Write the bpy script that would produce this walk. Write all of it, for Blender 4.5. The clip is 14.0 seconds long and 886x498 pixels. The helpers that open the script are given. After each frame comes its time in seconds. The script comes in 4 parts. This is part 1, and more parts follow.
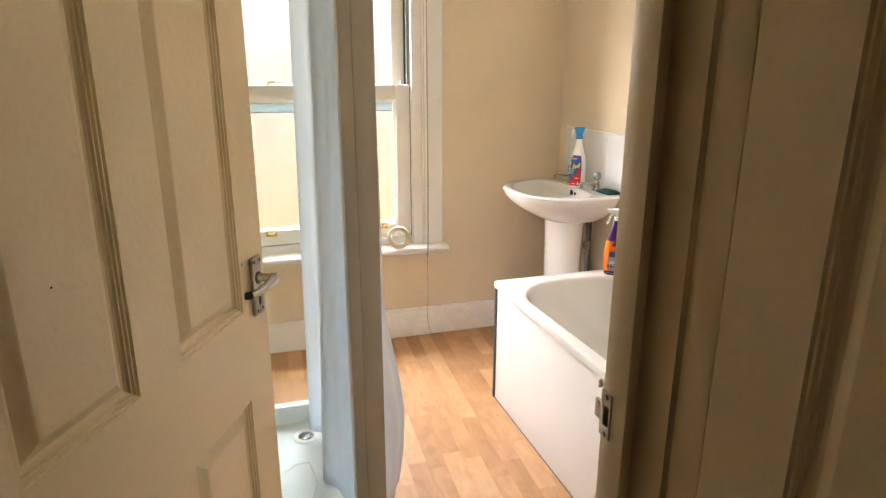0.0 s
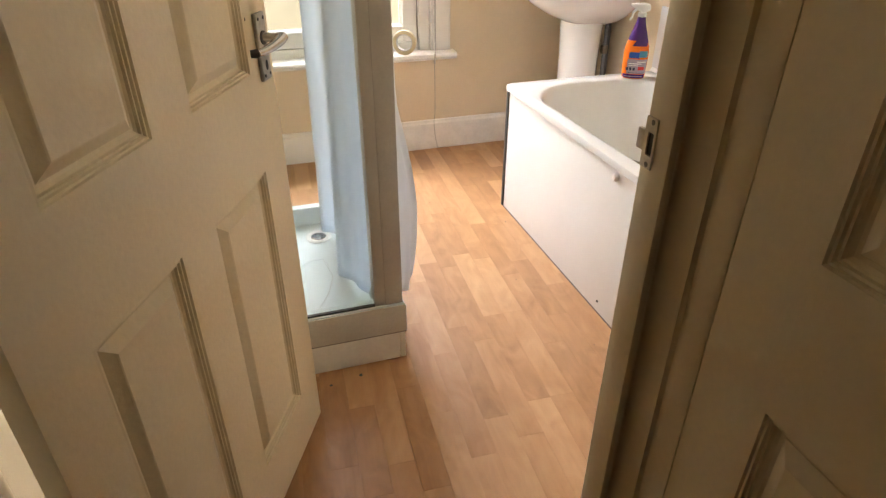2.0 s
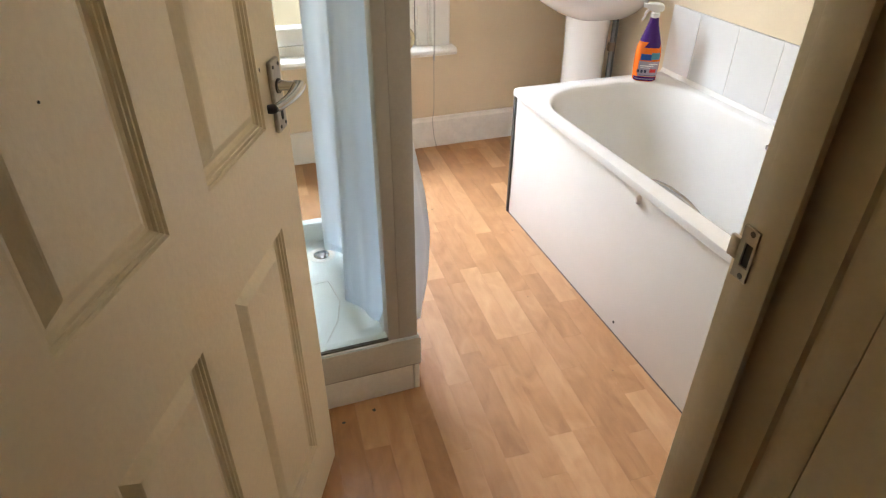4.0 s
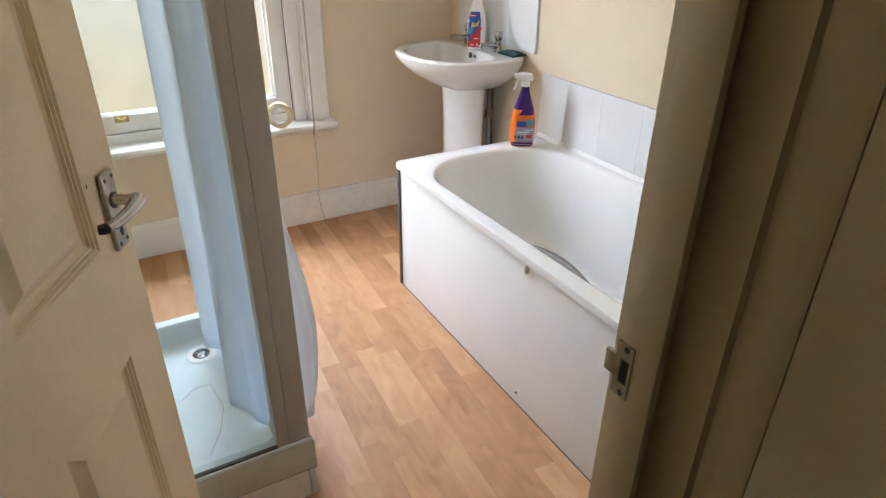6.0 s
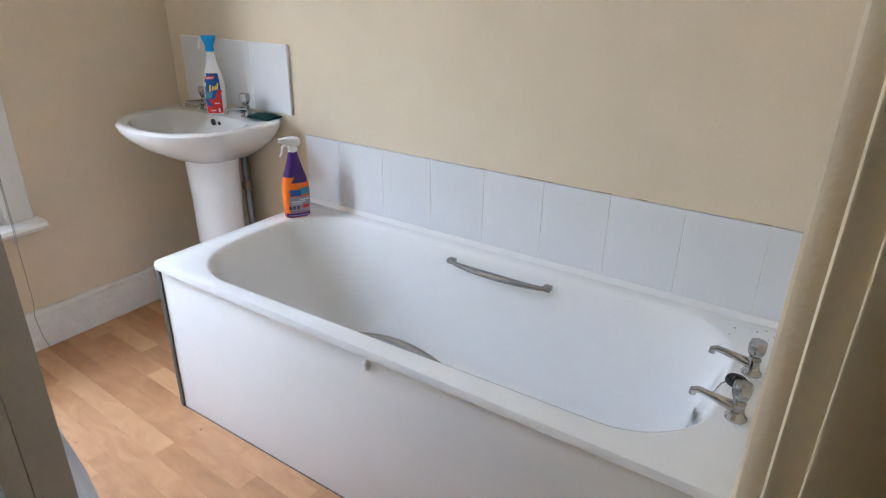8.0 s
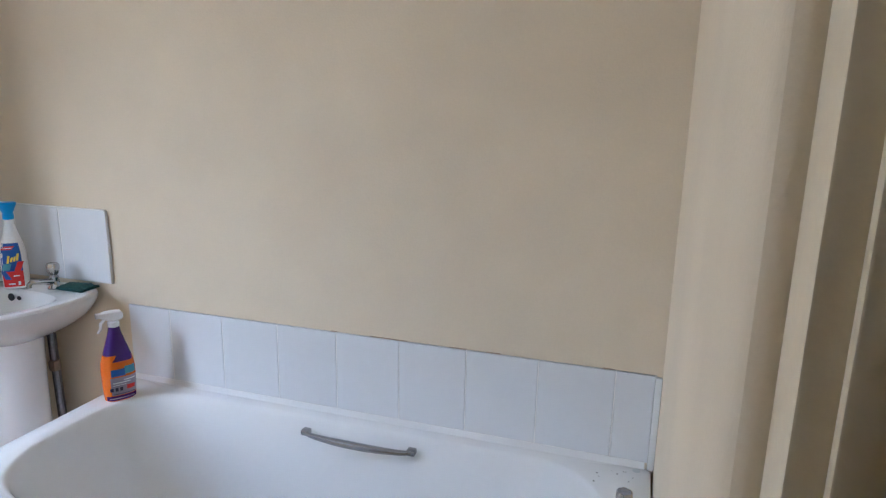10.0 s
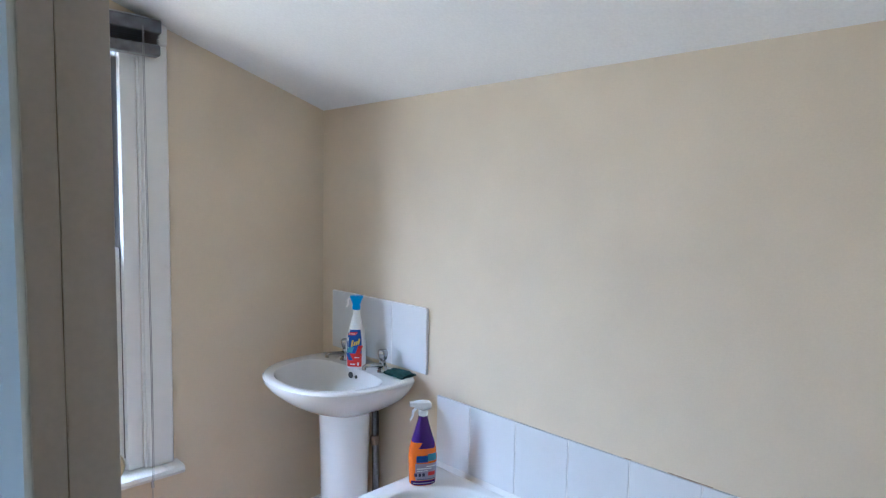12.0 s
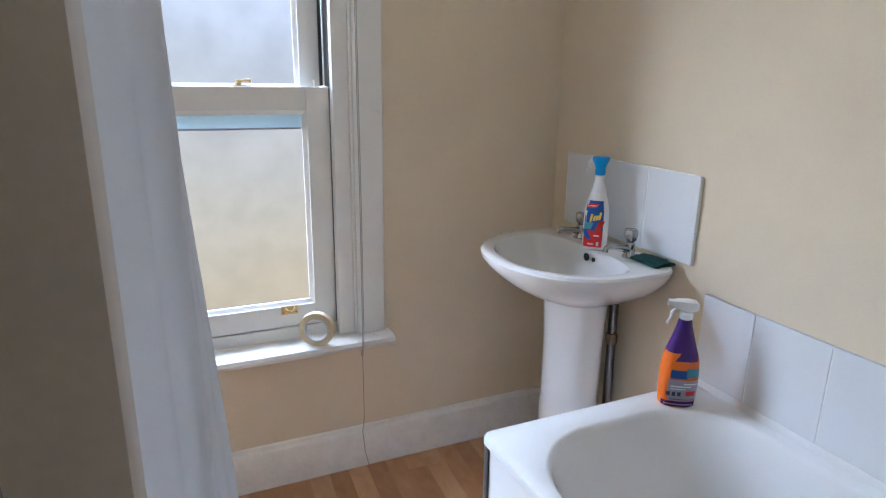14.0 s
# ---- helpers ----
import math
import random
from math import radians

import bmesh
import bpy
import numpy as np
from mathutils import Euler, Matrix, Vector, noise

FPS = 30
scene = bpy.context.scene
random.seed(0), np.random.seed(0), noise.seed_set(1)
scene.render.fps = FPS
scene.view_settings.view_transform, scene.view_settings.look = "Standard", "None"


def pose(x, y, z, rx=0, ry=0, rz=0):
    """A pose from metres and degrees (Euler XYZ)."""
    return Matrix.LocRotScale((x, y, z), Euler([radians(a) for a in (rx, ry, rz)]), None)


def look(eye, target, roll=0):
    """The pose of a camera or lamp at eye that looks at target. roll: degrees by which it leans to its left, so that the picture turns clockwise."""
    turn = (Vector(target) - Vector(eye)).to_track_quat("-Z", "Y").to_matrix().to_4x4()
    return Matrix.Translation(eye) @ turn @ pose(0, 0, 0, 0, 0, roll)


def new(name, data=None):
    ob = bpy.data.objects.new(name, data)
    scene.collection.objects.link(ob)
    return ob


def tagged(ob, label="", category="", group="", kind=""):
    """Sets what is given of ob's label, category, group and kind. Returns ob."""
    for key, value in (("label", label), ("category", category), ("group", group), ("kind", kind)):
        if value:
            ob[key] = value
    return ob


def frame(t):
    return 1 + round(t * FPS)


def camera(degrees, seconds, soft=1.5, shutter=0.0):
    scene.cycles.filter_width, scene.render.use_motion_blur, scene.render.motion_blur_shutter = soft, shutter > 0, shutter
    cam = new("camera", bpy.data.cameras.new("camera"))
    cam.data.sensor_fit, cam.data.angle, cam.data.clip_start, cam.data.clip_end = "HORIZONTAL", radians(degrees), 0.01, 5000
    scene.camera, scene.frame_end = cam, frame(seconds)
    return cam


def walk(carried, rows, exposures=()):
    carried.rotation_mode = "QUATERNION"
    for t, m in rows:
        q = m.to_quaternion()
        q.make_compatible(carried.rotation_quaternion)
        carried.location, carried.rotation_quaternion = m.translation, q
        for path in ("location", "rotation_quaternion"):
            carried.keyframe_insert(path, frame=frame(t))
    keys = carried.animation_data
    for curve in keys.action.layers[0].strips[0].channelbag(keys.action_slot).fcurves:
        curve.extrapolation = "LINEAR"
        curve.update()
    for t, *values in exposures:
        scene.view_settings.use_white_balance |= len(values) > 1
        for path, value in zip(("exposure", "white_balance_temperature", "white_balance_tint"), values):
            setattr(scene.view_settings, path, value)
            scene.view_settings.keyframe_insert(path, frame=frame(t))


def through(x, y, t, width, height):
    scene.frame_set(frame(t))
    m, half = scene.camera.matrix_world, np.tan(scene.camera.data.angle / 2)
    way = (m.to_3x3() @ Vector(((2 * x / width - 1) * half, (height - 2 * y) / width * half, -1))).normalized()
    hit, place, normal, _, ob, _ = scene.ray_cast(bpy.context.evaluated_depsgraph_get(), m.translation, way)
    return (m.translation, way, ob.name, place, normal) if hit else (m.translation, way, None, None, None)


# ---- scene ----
cam = camera(71.6, 14.0, soft=1.25)
PATH = [
    (0, (0.14, -0.02, 1.414), (0.716, 1.815, 0.866), 0.1),
    (0.5, (0.129, -0.018, 1.41), (0.709, 1.815, 0.86), -0.1),
    (1, (0.099, -0.005, 1.363), (0.675, 1.803, 0.731), -0.1),
    (1.5, (0.104, -0.003, 1.317), (0.66, 1.736, 0.501), 0.1),
    (2, (0.102, -0.01, 1.266), (0.617, 1.629, 0.24), 0.1),
    (2.2, (0.103, -0.013, 1.251), (0.596, 1.586, 0.156), 0.2),
    (4.3, (0.063, 0.197, 1.377), (0.649, 1.759, 0.274), 0.5),
    (4.5, (0.071, 0.204, 1.385), (0.729, 1.775, 0.337), 0.7),
    (5, (0.103, 0.212, 1.399), (0.882, 1.774, 0.424), 0.7),
    (5.5, (0.128, 0.211, 1.406), (0.968, 1.757, 0.454), 0.7),
    (6, (0.152, 0.247, 1.392), (1.018, 1.779, 0.442), 0.6),
    (6.5, (0.124, 0.38, 1.393), (1.099, 1.857, 0.462), 1.2),
    (7, (0.111, 0.477, 1.403), (1.288, 1.839, 0.531), 1.0),
    (7.5, (0.15, 0.51, 1.389), (1.48, 1.738, 0.539), 1.3),
    (7.7, (0.151, 0.565, 1.375), (1.572, 1.691, 0.532), 1.4),
    (9.8, (0.196, 0.691, 1.463), (2.021, 1.284, 0.917), 1.5),
    (10, (0.201, 0.691, 1.484), (2.05, 1.275, 1.053), 1.1),
    (10.4, (0.207, 0.689, 1.543), (2.093, 1.294, 1.293), 1.2),
    (10.5, (0.215, 0.689, 1.562), (2.102, 1.302, 1.342), 1.2),
    (11, (0.223, 0.695, 1.596), (2.001, 1.588, 1.423), 1.1),
    (11.5, (0.223, 0.706, 1.556), (1.804, 1.922, 1.413), 1.2),
    (12, (0.216, 0.706, 1.554), (1.617, 2.124, 1.395), 1.0),
    (12.5, (0.238, 0.707, 1.496), (1.514, 2.238, 1.32), 0.8),
    (13, (0.288, 0.763, 1.406), (1.444, 2.345, 1.001), 0.8),
    (13.5, (0.386, 0.978, 1.364), (1.353, 2.648, 0.839), 1.1),
    (14, (0.46, 1.141, 1.394), (1.25, 2.898, 0.857), 0.9),
]
EXPOSURES = [
    (0.0, 0.45, 6540, 14), (2.2, 0.41, 6460, 14), (4.5, 0.32, 5850, 11), (6.5, 0.07, 5470, 11), (7.5, -0.07, 5240, 11),
    (10.0, -0.35, 4930, 13), (10.4, -0.35, 4760, 12.5), (11.0, -0.17, 4630, 12), (12.5, -0.09, 4530, 11), (13.5, -0.31, 4810, 12), (14.0, -0.35, 4950, 12),
]
walk(cam, [(t, look(eye, target, roll)) for t, eye, target, roll in PATH], EXPOSURES)

# ---- world and light ----
world = bpy.data.worlds.new("sky")
scene.world = world
world.use_nodes = True
sky = world.node_tree.nodes.new("ShaderNodeTexSky")
sky.sky_type, sky.sun_disc = "NISHITA", False
sky.sun_elevation, sky.sun_rotation = radians(40), radians(200)
world.node_tree.nodes["Background"].inputs["Strength"].default_value = 0.08
world.node_tree.links.new(sky.outputs[0], world.node_tree.nodes["Background"].inputs["Color"])
BACKDROP = 14.5
PANE_TINT = (0.0485, 0.0465, 0.046)


# ---- materials ----
def mat(name, colour, rough=0.5, metal=0.0, var=0.06, scale=6.0, bump=0.02, bscale=120.0, spec=0.5, coat=0.0, rnd=0.0, trans=0.0, ior=1.45, fine=0.03):
    """A painted or plain surface with a broad and a fine variation, and a fine relief."""
    m = bpy.data.materials.new(name)
    m.use_nodes = True
    nt = m.node_tree
    b = nt.nodes["Principled BSDF"]
    b.inputs["Roughness"].default_value = rough
    b.inputs["Metallic"].default_value = metal
    b.inputs["Specular IOR Level"].default_value = spec
    b.inputs["Coat Weight"].default_value = coat
    b.inputs["Transmission Weight"].default_value = trans
    b.inputs["IOR"].default_value = ior
    tc = nt.nodes.new("ShaderNodeTexCoord")
    n1 = nt.nodes.new("ShaderNodeTexNoise")
    n1.inputs["Scale"].default_value = scale
    n1.inputs["Detail"].default_value = 5
    n2 = nt.nodes.new("ShaderNodeTexNoise")
    n2.inputs["Scale"].default_value = bscale
    n2.inputs["Detail"].default_value = 3
    for n in (n1, n2):
        nt.links.new(tc.outputs["Object"], n.inputs["Vector"])
    r1 = nt.nodes.new("ShaderNodeMapRange")
    r1.inputs["From Min"].default_value, r1.inputs["From Max"].default_value = 0.3, 0.7
    r1.inputs["To Min"].default_value, r1.inputs["To Max"].default_value = 1 - var, 1 + var
    nt.links.new(n1.outputs["Fac"], r1.inputs["Value"])
    r2 = nt.nodes.new("ShaderNodeMapRange")
    r2.inputs["From Min"].default_value, r2.inputs["From Max"].default_value = 0.3, 0.7
    r2.inputs["To Min"].default_value, r2.inputs["To Max"].default_value = 1 - fine, 1 + fine
    nt.links.new(n2.outputs["Fac"], r2.inputs["Value"])
    mul = nt.nodes.new("ShaderNodeMath")
    mul.operation = "MULTIPLY"
    nt.links.new(r1.outputs[0], mul.inputs[0])
    nt.links.new(r2.outputs[0], mul.inputs[1])
    last = mul.outputs[0]
    if rnd:
        oi = nt.nodes.new("ShaderNodeObjectInfo")
        r3 = nt.nodes.new("ShaderNodeMapRange")
        r3.inputs["To Min"].default_value, r3.inputs["To Max"].default_value = 1 - rnd, 1 + rnd
        nt.links.new(oi.outputs["Random"], r3.inputs["Value"])
        m2 = nt.nodes.new("ShaderNodeMath")
        m2.operation = "MULTIPLY"
        nt.links.new(last, m2.inputs[0])
        nt.links.new(r3.outputs[0], m2.inputs[1])
        last = m2.outputs[0]
    sc = nt.nodes.new("ShaderNodeVectorMath")
    sc.operation = "SCALE"
    sc.inputs[0].default_value = colour
    nt.links.new(last, sc.inputs["Scale"])
    nt.links.new(sc.outputs[0], b.inputs["Base Color"])
    if bump:
        bp = nt.nodes.new("ShaderNodeBump")
        bp.inputs["Strength"].default_value = bump * 10
        bp.inputs["Distance"].default_value = 0.002
        nt.links.new(n2.outputs["Fac"], bp.inputs["Height"])
        nt.links.new(bp.outputs[0], b.inputs["Normal"])
    rr = nt.nodes.new("ShaderNodeMapRange")
    rr.inputs["To Min"].default_value, rr.inputs["To Max"].default_value = max(rough - 0.06, 0), min(rough + 0.06, 1)
    nt.links.new(n1.outputs["Fac"], rr.inputs["Value"])
    nt.links.new(rr.outputs[0], b.inputs["Roughness"])
    return m


def laminate():
    """Beech-print laminate: grain along y, each strip of its own tone."""
    m = bpy.data.materials.new("beech_laminate")
    m.use_nodes = True
    nt = m.node_tree
    b = nt.nodes["Principled BSDF"]
    tc, oi = nt.nodes.new("ShaderNodeTexCoord"), nt.nodes.new("ShaderNodeObjectInfo")
    sh = nt.nodes.new("ShaderNodeVectorMath")
    sh.operation = "SCALE"
    sh.inputs[0].default_value = (37, 53, 11)
    nt.links.new(oi.outputs["Random"], sh.inputs["Scale"])
    ad = nt.nodes.new("ShaderNodeVectorMath")
    nt.links.new(tc.outputs["Object"], ad.inputs[0])
    nt.links.new(sh.outputs[0], ad.inputs[1])
    mp = nt.nodes.new("ShaderNodeMapping")
    mp.inputs["Scale"].default_value = (60, 5, 1)
    nt.links.new(ad.outputs[0], mp.inputs["Vector"])
    g = nt.nodes.new("ShaderNodeTexNoise")
    g.inputs["Scale"].default_value, g.inputs["Detail"].default_value, g.inputs["Distortion"].default_value = 1.0, 6, 0.6
    nt.links.new(mp.outputs[0], g.inputs["Vector"])
    mp2 = nt.nodes.new("ShaderNodeMapping")
    mp2.inputs["Scale"].default_value = (13, 6, 1)
    nt.links.new(ad.outputs[0], mp2.inputs["Vector"])
    g2 = nt.nodes.new("ShaderNodeTexNoise")
    g2.inputs["Scale"].default_value, g2.inputs["Detail"].default_value, g2.inputs["Distortion"].default_value = 1.0, 3, 1.2
    nt.links.new(mp2.outputs[0], g2.inputs["Vector"])
    ramp = nt.nodes.new("ShaderNodeValToRGB")
    ramp.color_ramp.elements[0].color = (0.25, 0.112, 0.043, 1)
    ramp.color_ramp.elements[1].color = (0.66, 0.405, 0.215, 1)
    e = ramp.color_ramp.elements.new(0.5)
    e.color = (0.47, 0.252, 0.115, 1)
    s1 = nt.nodes.new("ShaderNodeMath")
    s1.operation = "MULTIPLY_ADD"
    s1.inputs[1].default_value, s1.inputs[2].default_value = 0.46, -0.125
    nt.links.new(oi.outputs["Random"], s1.inputs[0])
    s2 = nt.nodes.new("ShaderNodeMath")
    s2.operation = "MULTIPLY_ADD"
    s2.inputs[1].default_value = 0.27
    nt.links.new(g.outputs["Fac"], s2.inputs[0])
    nt.links.new(s1.outputs[0], s2.inputs[2])
    s3 = nt.nodes.new("ShaderNodeMath")
    s3.operation = "MULTIPLY_ADD"
    s3.inputs[1].default_value = 0.66
    nt.links.new(g2.outputs["Fac"], s3.inputs[0])
    nt.links.new(s2.outputs[0], s3.inputs[2])
    nt.links.new(s3.outputs[0], ramp.inputs[0])
    nt.links.new(ramp.outputs[0], b.inputs["Base Color"])
    rr = nt.nodes.new("ShaderNodeMapRange")
    rr.inputs["To Min"].default_value, rr.inputs["To Max"].default_value = 0.3, 0.46
    nt.links.new(g2.outputs["Fac"], rr.inputs["Value"])
    nt.links.new(rr.outputs[0], b.inputs["Roughness"])
    bp = nt.nodes.new("ShaderNodeBump")
    bp.inputs["Strength"].default_value, bp.inputs["Distance"].default_value = 0.08, 0.001
    nt.links.new(g.outputs["Fac"], bp.inputs["Height"])
    nt.links.new(bp.outputs[0], b.inputs["Normal"])
    return m


def frosted():
    m = bpy.data.materials.new("frosted_glass")
    m.use_nodes = True
    nt = m.node_tree
    b = nt.nodes["Principled BSDF"]
    b.inputs["Base Color"].default_value = (*PANE_TINT, 1)
    b.inputs["Roughness"].default_value = 0.42
    b.inputs["Transmission Weight"].default_value = 1.0
    b.inputs["IOR"].default_value = 1.3
    tc, n = nt.nodes.new("ShaderNodeTexCoord"), nt.nodes.new("ShaderNodeTexNoise")
    n.inputs["Scale"].default_value, n.inputs["Detail"].default_value = 7, 4
    nt.links.new(tc.outputs["Object"], n.inputs["Vector"])
    r = nt.nodes.new("ShaderNodeMapRange")
    r.inputs["To Min"].default_value, r.inputs["To Max"].default_value = 0.34, 0.46
    nt.links.new(n.outputs["Fac"], r.inputs["Value"])
    nt.links.new(r.outputs[0], b.inputs["Roughness"])
    n2, r2 = nt.nodes.new("ShaderNodeTexNoise"), nt.nodes.new("ShaderNodeMapRange")
    n2.inputs["Scale"].default_value, n2.inputs["Detail"].default_value = 13, 7
    r2.inputs["From Min"].default_value, r2.inputs["From Max"].default_value = 0.3, 0.7
    r2.inputs["To Min"].default_value, r2.inputs["To Max"].default_value = 0.90, 1.10
    sc = nt.nodes.new("ShaderNodeVectorMath")
    sc.operation = "SCALE"
    sc.inputs[0].default_value = PANE_TINT
    nt.links.new(tc.outputs["Object"], n2.inputs["Vector"])
    nt.links.new(n2.outputs["Fac"], r2.inputs["Value"])
    nt.links.new(r2.outputs[0], sc.inputs["Scale"])
    nt.links.new(sc.outputs[0], b.inputs["Base Color"])
    return m


def curtain_mat(name, colour, through, clear=0.0):
    m = bpy.data.materials.new(name)
    m.use_nodes = True
    nt = m.node_tree
    out = nt.nodes["Material Output"]
    b = nt.nodes["Principled BSDF"]
    b.inputs["Base Color"].default_value = (*colour, 1)
    b.inputs["Roughness"].default_value = 0.5
    tr = nt.nodes.new("ShaderNodeBsdfTranslucent")
    tr.inputs["Color"].default_value = (*colour, 1)
    mx = nt.nodes.new("ShaderNodeMixShader")
    mx.inputs[0].default_value = through
    nt.links.new(b.outputs[0], mx.inputs[1])
    nt.links.new(tr.outputs[0], mx.inputs[2])
    tp = nt.nodes.new("ShaderNodeBsdfTransparent")
    mx2 = nt.nodes.new("ShaderNodeMixShader")
    tc, n = nt.nodes.new("ShaderNodeTexCoord"), nt.nodes.new("ShaderNodeTexNoise")
    n.inputs["Scale"].default_value = 9
    nt.links.new(tc.outputs["Object"], n.inputs["Vector"])
    r = nt.nodes.new("ShaderNodeMapRange")
    r.inputs["To Min"].default_value, r.inputs["To Max"].default_value = clear * 0.8, clear * 1.2
    nt.links.new(n.outputs["Fac"], r.inputs["Value"])
    nt.links.new(r.outputs[0], mx2.inputs[0])
    nt.links.new(mx.outputs[0], mx2.inputs[1])
    nt.links.new(tp.outputs[0], mx2.inputs[2])
    nt.links.new(mx2.outputs[0], out.inputs["Surface"])
    return m


def clear_glass():
    m = bpy.data.materials.new("clear_glass")
    m.use_nodes = True
    b = m.node_tree.nodes["Principled BSDF"]
    b.inputs["Base Color"].default_value = (0.86, 0.93, 0.93, 1)
    b.inputs["Roughness"].default_value = 0.02
    b.inputs["Transmission Weight"].default_value = 1.0
    b.inputs["IOR"].default_value = 1.2
    return m


MAGNOLIA = mat("magnolia_emulsion", (0.72, 0.62, 0.46), 0.75, var=0.04, scale=3.1, bump=0.03, bscale=160, spec=0.25, fine=0.012)
CEILING = mat("white_ceiling_paint", (0.85, 0.85, 0.845), 0.8, var=0.02, scale=3, bump=0.02, spec=0.2)
GLOSS = mat("white_gloss_paint", (0.80, 0.79, 0.76), 0.3, fine=0.0, var=0.03, scale=9, bump=0.01, bscale=60)
SKIRT = mat("white_skirting_paint", (0.80, 0.78, 0.74), 0.38, var=0.05, scale=14, bump=0.02, bscale=70)
DOORP = mat("cream_satin_door_paint", (0.83, 0.725, 0.53), 0.42, var=0.03, scale=5, bump=0.03, bscale=90, fine=0.02)
# dark warm brown set to dim and tint the hallway's bounce light
HALL_BROWN = mat("hall_bounce_brown", (0.42, 0.28, 0.135), 0.75, var=0.04, scale=3, bump=0.03)
ACRYLIC = mat("white_acrylic", (0.80, 0.80, 0.795), 0.12, fine=0.0, var=0.015, scale=4, bump=0.0, coat=0.3)
PANEL = mat("white_bath_panel", (0.77, 0.765, 0.75), 0.35, fine=0.0, var=0.02, scale=5, bump=0.006)
CERAMIC = mat("white_vitreous_china", (0.75, 0.745, 0.73), 0.08, fine=0.0, var=0.012, scale=5, bump=0.0, coat=0.4)
TILE = mat("white_glazed_tile", (0.73, 0.74, 0.755), 0.16, fine=0.0, var=0.015, scale=8, bump=0.004, bscale=25, rnd=0.02)
GROUT = mat("white_grout", (0.82, 0.81, 0.79), 0.8, var=0.08, scale=40, bump=0.05)
GREYED = mat("greyed_white_upvc", (0.46, 0.435, 0.40), 0.42, var=0.05, scale=7, bump=0.01)
TRAY = mat("white_shower_tray", (0.72, 0.80, 0.825), 0.13, var=0.05, scale=9, bump=0.01)
SEAL = mat("dark_mouldy_sealant", (0.10, 0.095, 0.085), 0.6, var=0.3, scale=60, bump=0.05)
LGREYT = mat("tray_crack", (0.50, 0.54, 0.55), 0.5)
RISER = mat("greyed_tray_front", (0.56, 0.53, 0.47), 0.4, var=0.06, scale=9)
GROOVE = mat("grubby_joint", (0.20, 0.18, 0.15), 0.7, var=0.2, scale=30)
DARKTRIM = mat("dark_grey_trim", (0.09, 0.085, 0.08), 0.45, var=0.15, scale=30, bump=0.02)
CHROME = mat("chrome", (0.50, 0.50, 0.50), 0.10, 1.0, var=0.05, scale=30, bump=0.0)
SATIN = mat("satin_chrome", (0.36, 0.36, 0.365), 0.24, 1.0, var=0.05, scale=30, bump=0.0)
BRASSY = mat("dull_nickel", (0.48, 0.44, 0.38), 0.32, 1.0, var=0.15, scale=60, bump=0.02)
BRASS = mat("worn_brass", (0.62, 0.47, 0.22), 0.3, 1.0, var=0.12, scale=50, bump=0.01)
BLACK = mat("black_rubber", (0.02, 0.02, 0.02), 0.5, var=0.1, bump=0.01)
BLIND = mat("grey_blind_slat", (0.115, 0.116, 0.125), 0.5, var=0.32, scale=26, bump=0.03, bscale=60)
PIPE = mat("grey_waste_pipe", (0.07, 0.068, 0.065), 0.45, var=0.12, scale=30, bump=0.01)
BRAID = mat("braided_hose", (0.20, 0.205, 0.22), 0.35, 0.7, var=0.2, scale=90, bump=0.06, bscale=400)
COPPER = mat("dull_copper", (0.20, 0.15, 0.11), 0.4, 0.8, var=0.2, scale=40, bump=0.02)
CORD = mat("white_cord", (0.24, 0.235, 0.23), 0.7, bump=0.0)
CLOTH = mat("dark_green_scourer", (0.008, 0.048, 0.043), 0.9, var=0.3, scale=60, bump=0.1, bscale=300)
WHITEPL = mat("white_plastic", (0.82, 0.82, 0.82), 0.3, var=0.02, bump=0.0)
CLEARPL = mat("milky_plastic", (0.85, 0.86, 0.87), 0.25, var=0.02, bump=0.0, trans=0.08)
BLUEPL = mat("blue_plastic", (0.02, 0.27, 0.66), 0.3, var=0.03, bump=0.0)
ORANGE = mat("orange_plastic", (0.80, 0.17, 0.012), 0.25, var=0.04, bump=0.0)
PURPLE = mat("purple_plastic", (0.055, 0.016, 0.15), 0.25, var=0.04, bump=0.0)
LRED = mat("label_red", (0.62, 0.022, 0.02), 0.35, bump=0.0)
LBLUE = mat("label_blue", (0.015, 0.085, 0.34), 0.35, bump=0.0)
LGREY = mat("label_grey", (0.36, 0.33, 0.42), 0.35, bump=0.0)
LTEAL = mat("label_teal", (0.08, 0.30, 0.40), 0.35, bump=0.0)
LYEL = mat("label_yellow", (0.85, 0.62, 0.08), 0.35, bump=0.0)
LDARK = mat("label_dark", (0.03, 0.03, 0.08), 0.35, bump=0.0)
TAPEM = mat("cream_masking_tape", (0.56, 0.48, 0.31), 0.55, var=0.05, scale=60, bump=0.02)
CARD = mat("grey_card_core", (0.55, 0.55, 0.57), 0.7, bump=0.01)
SUBFLOOR = mat("dark_joint", (0.36, 0.20, 0.09), 0.7, var=0.1, bump=0.01)
TAPTOP = mat("clouded_acrylic", (0.46, 0.465, 0.47), 0.09, 0.85, var=0.2, scale=70, bump=0.0)
LAMINATE = laminate()
FROST = frosted()
CURTAIN = curtain_mat("white_curtain_fabric", (0.80, 0.82, 0.86), 0.45)
LINER = curtain_mat("pale_blue_liner", (0.72, 0.77, 0.84), 0.5, 0.08)
STRIPM = curtain_mat("pale_blue_strip", (0.42, 0.50, 0.56), 0.5)
GLASS = clear_glass()


# ---- building helpers ----
def thing(name, base, label, category, group="", kind=""):
    ob = new(name)
    ob.empty_display_size = 0.05
    ob.location = base
    return tagged(ob, label, category, group, kind)


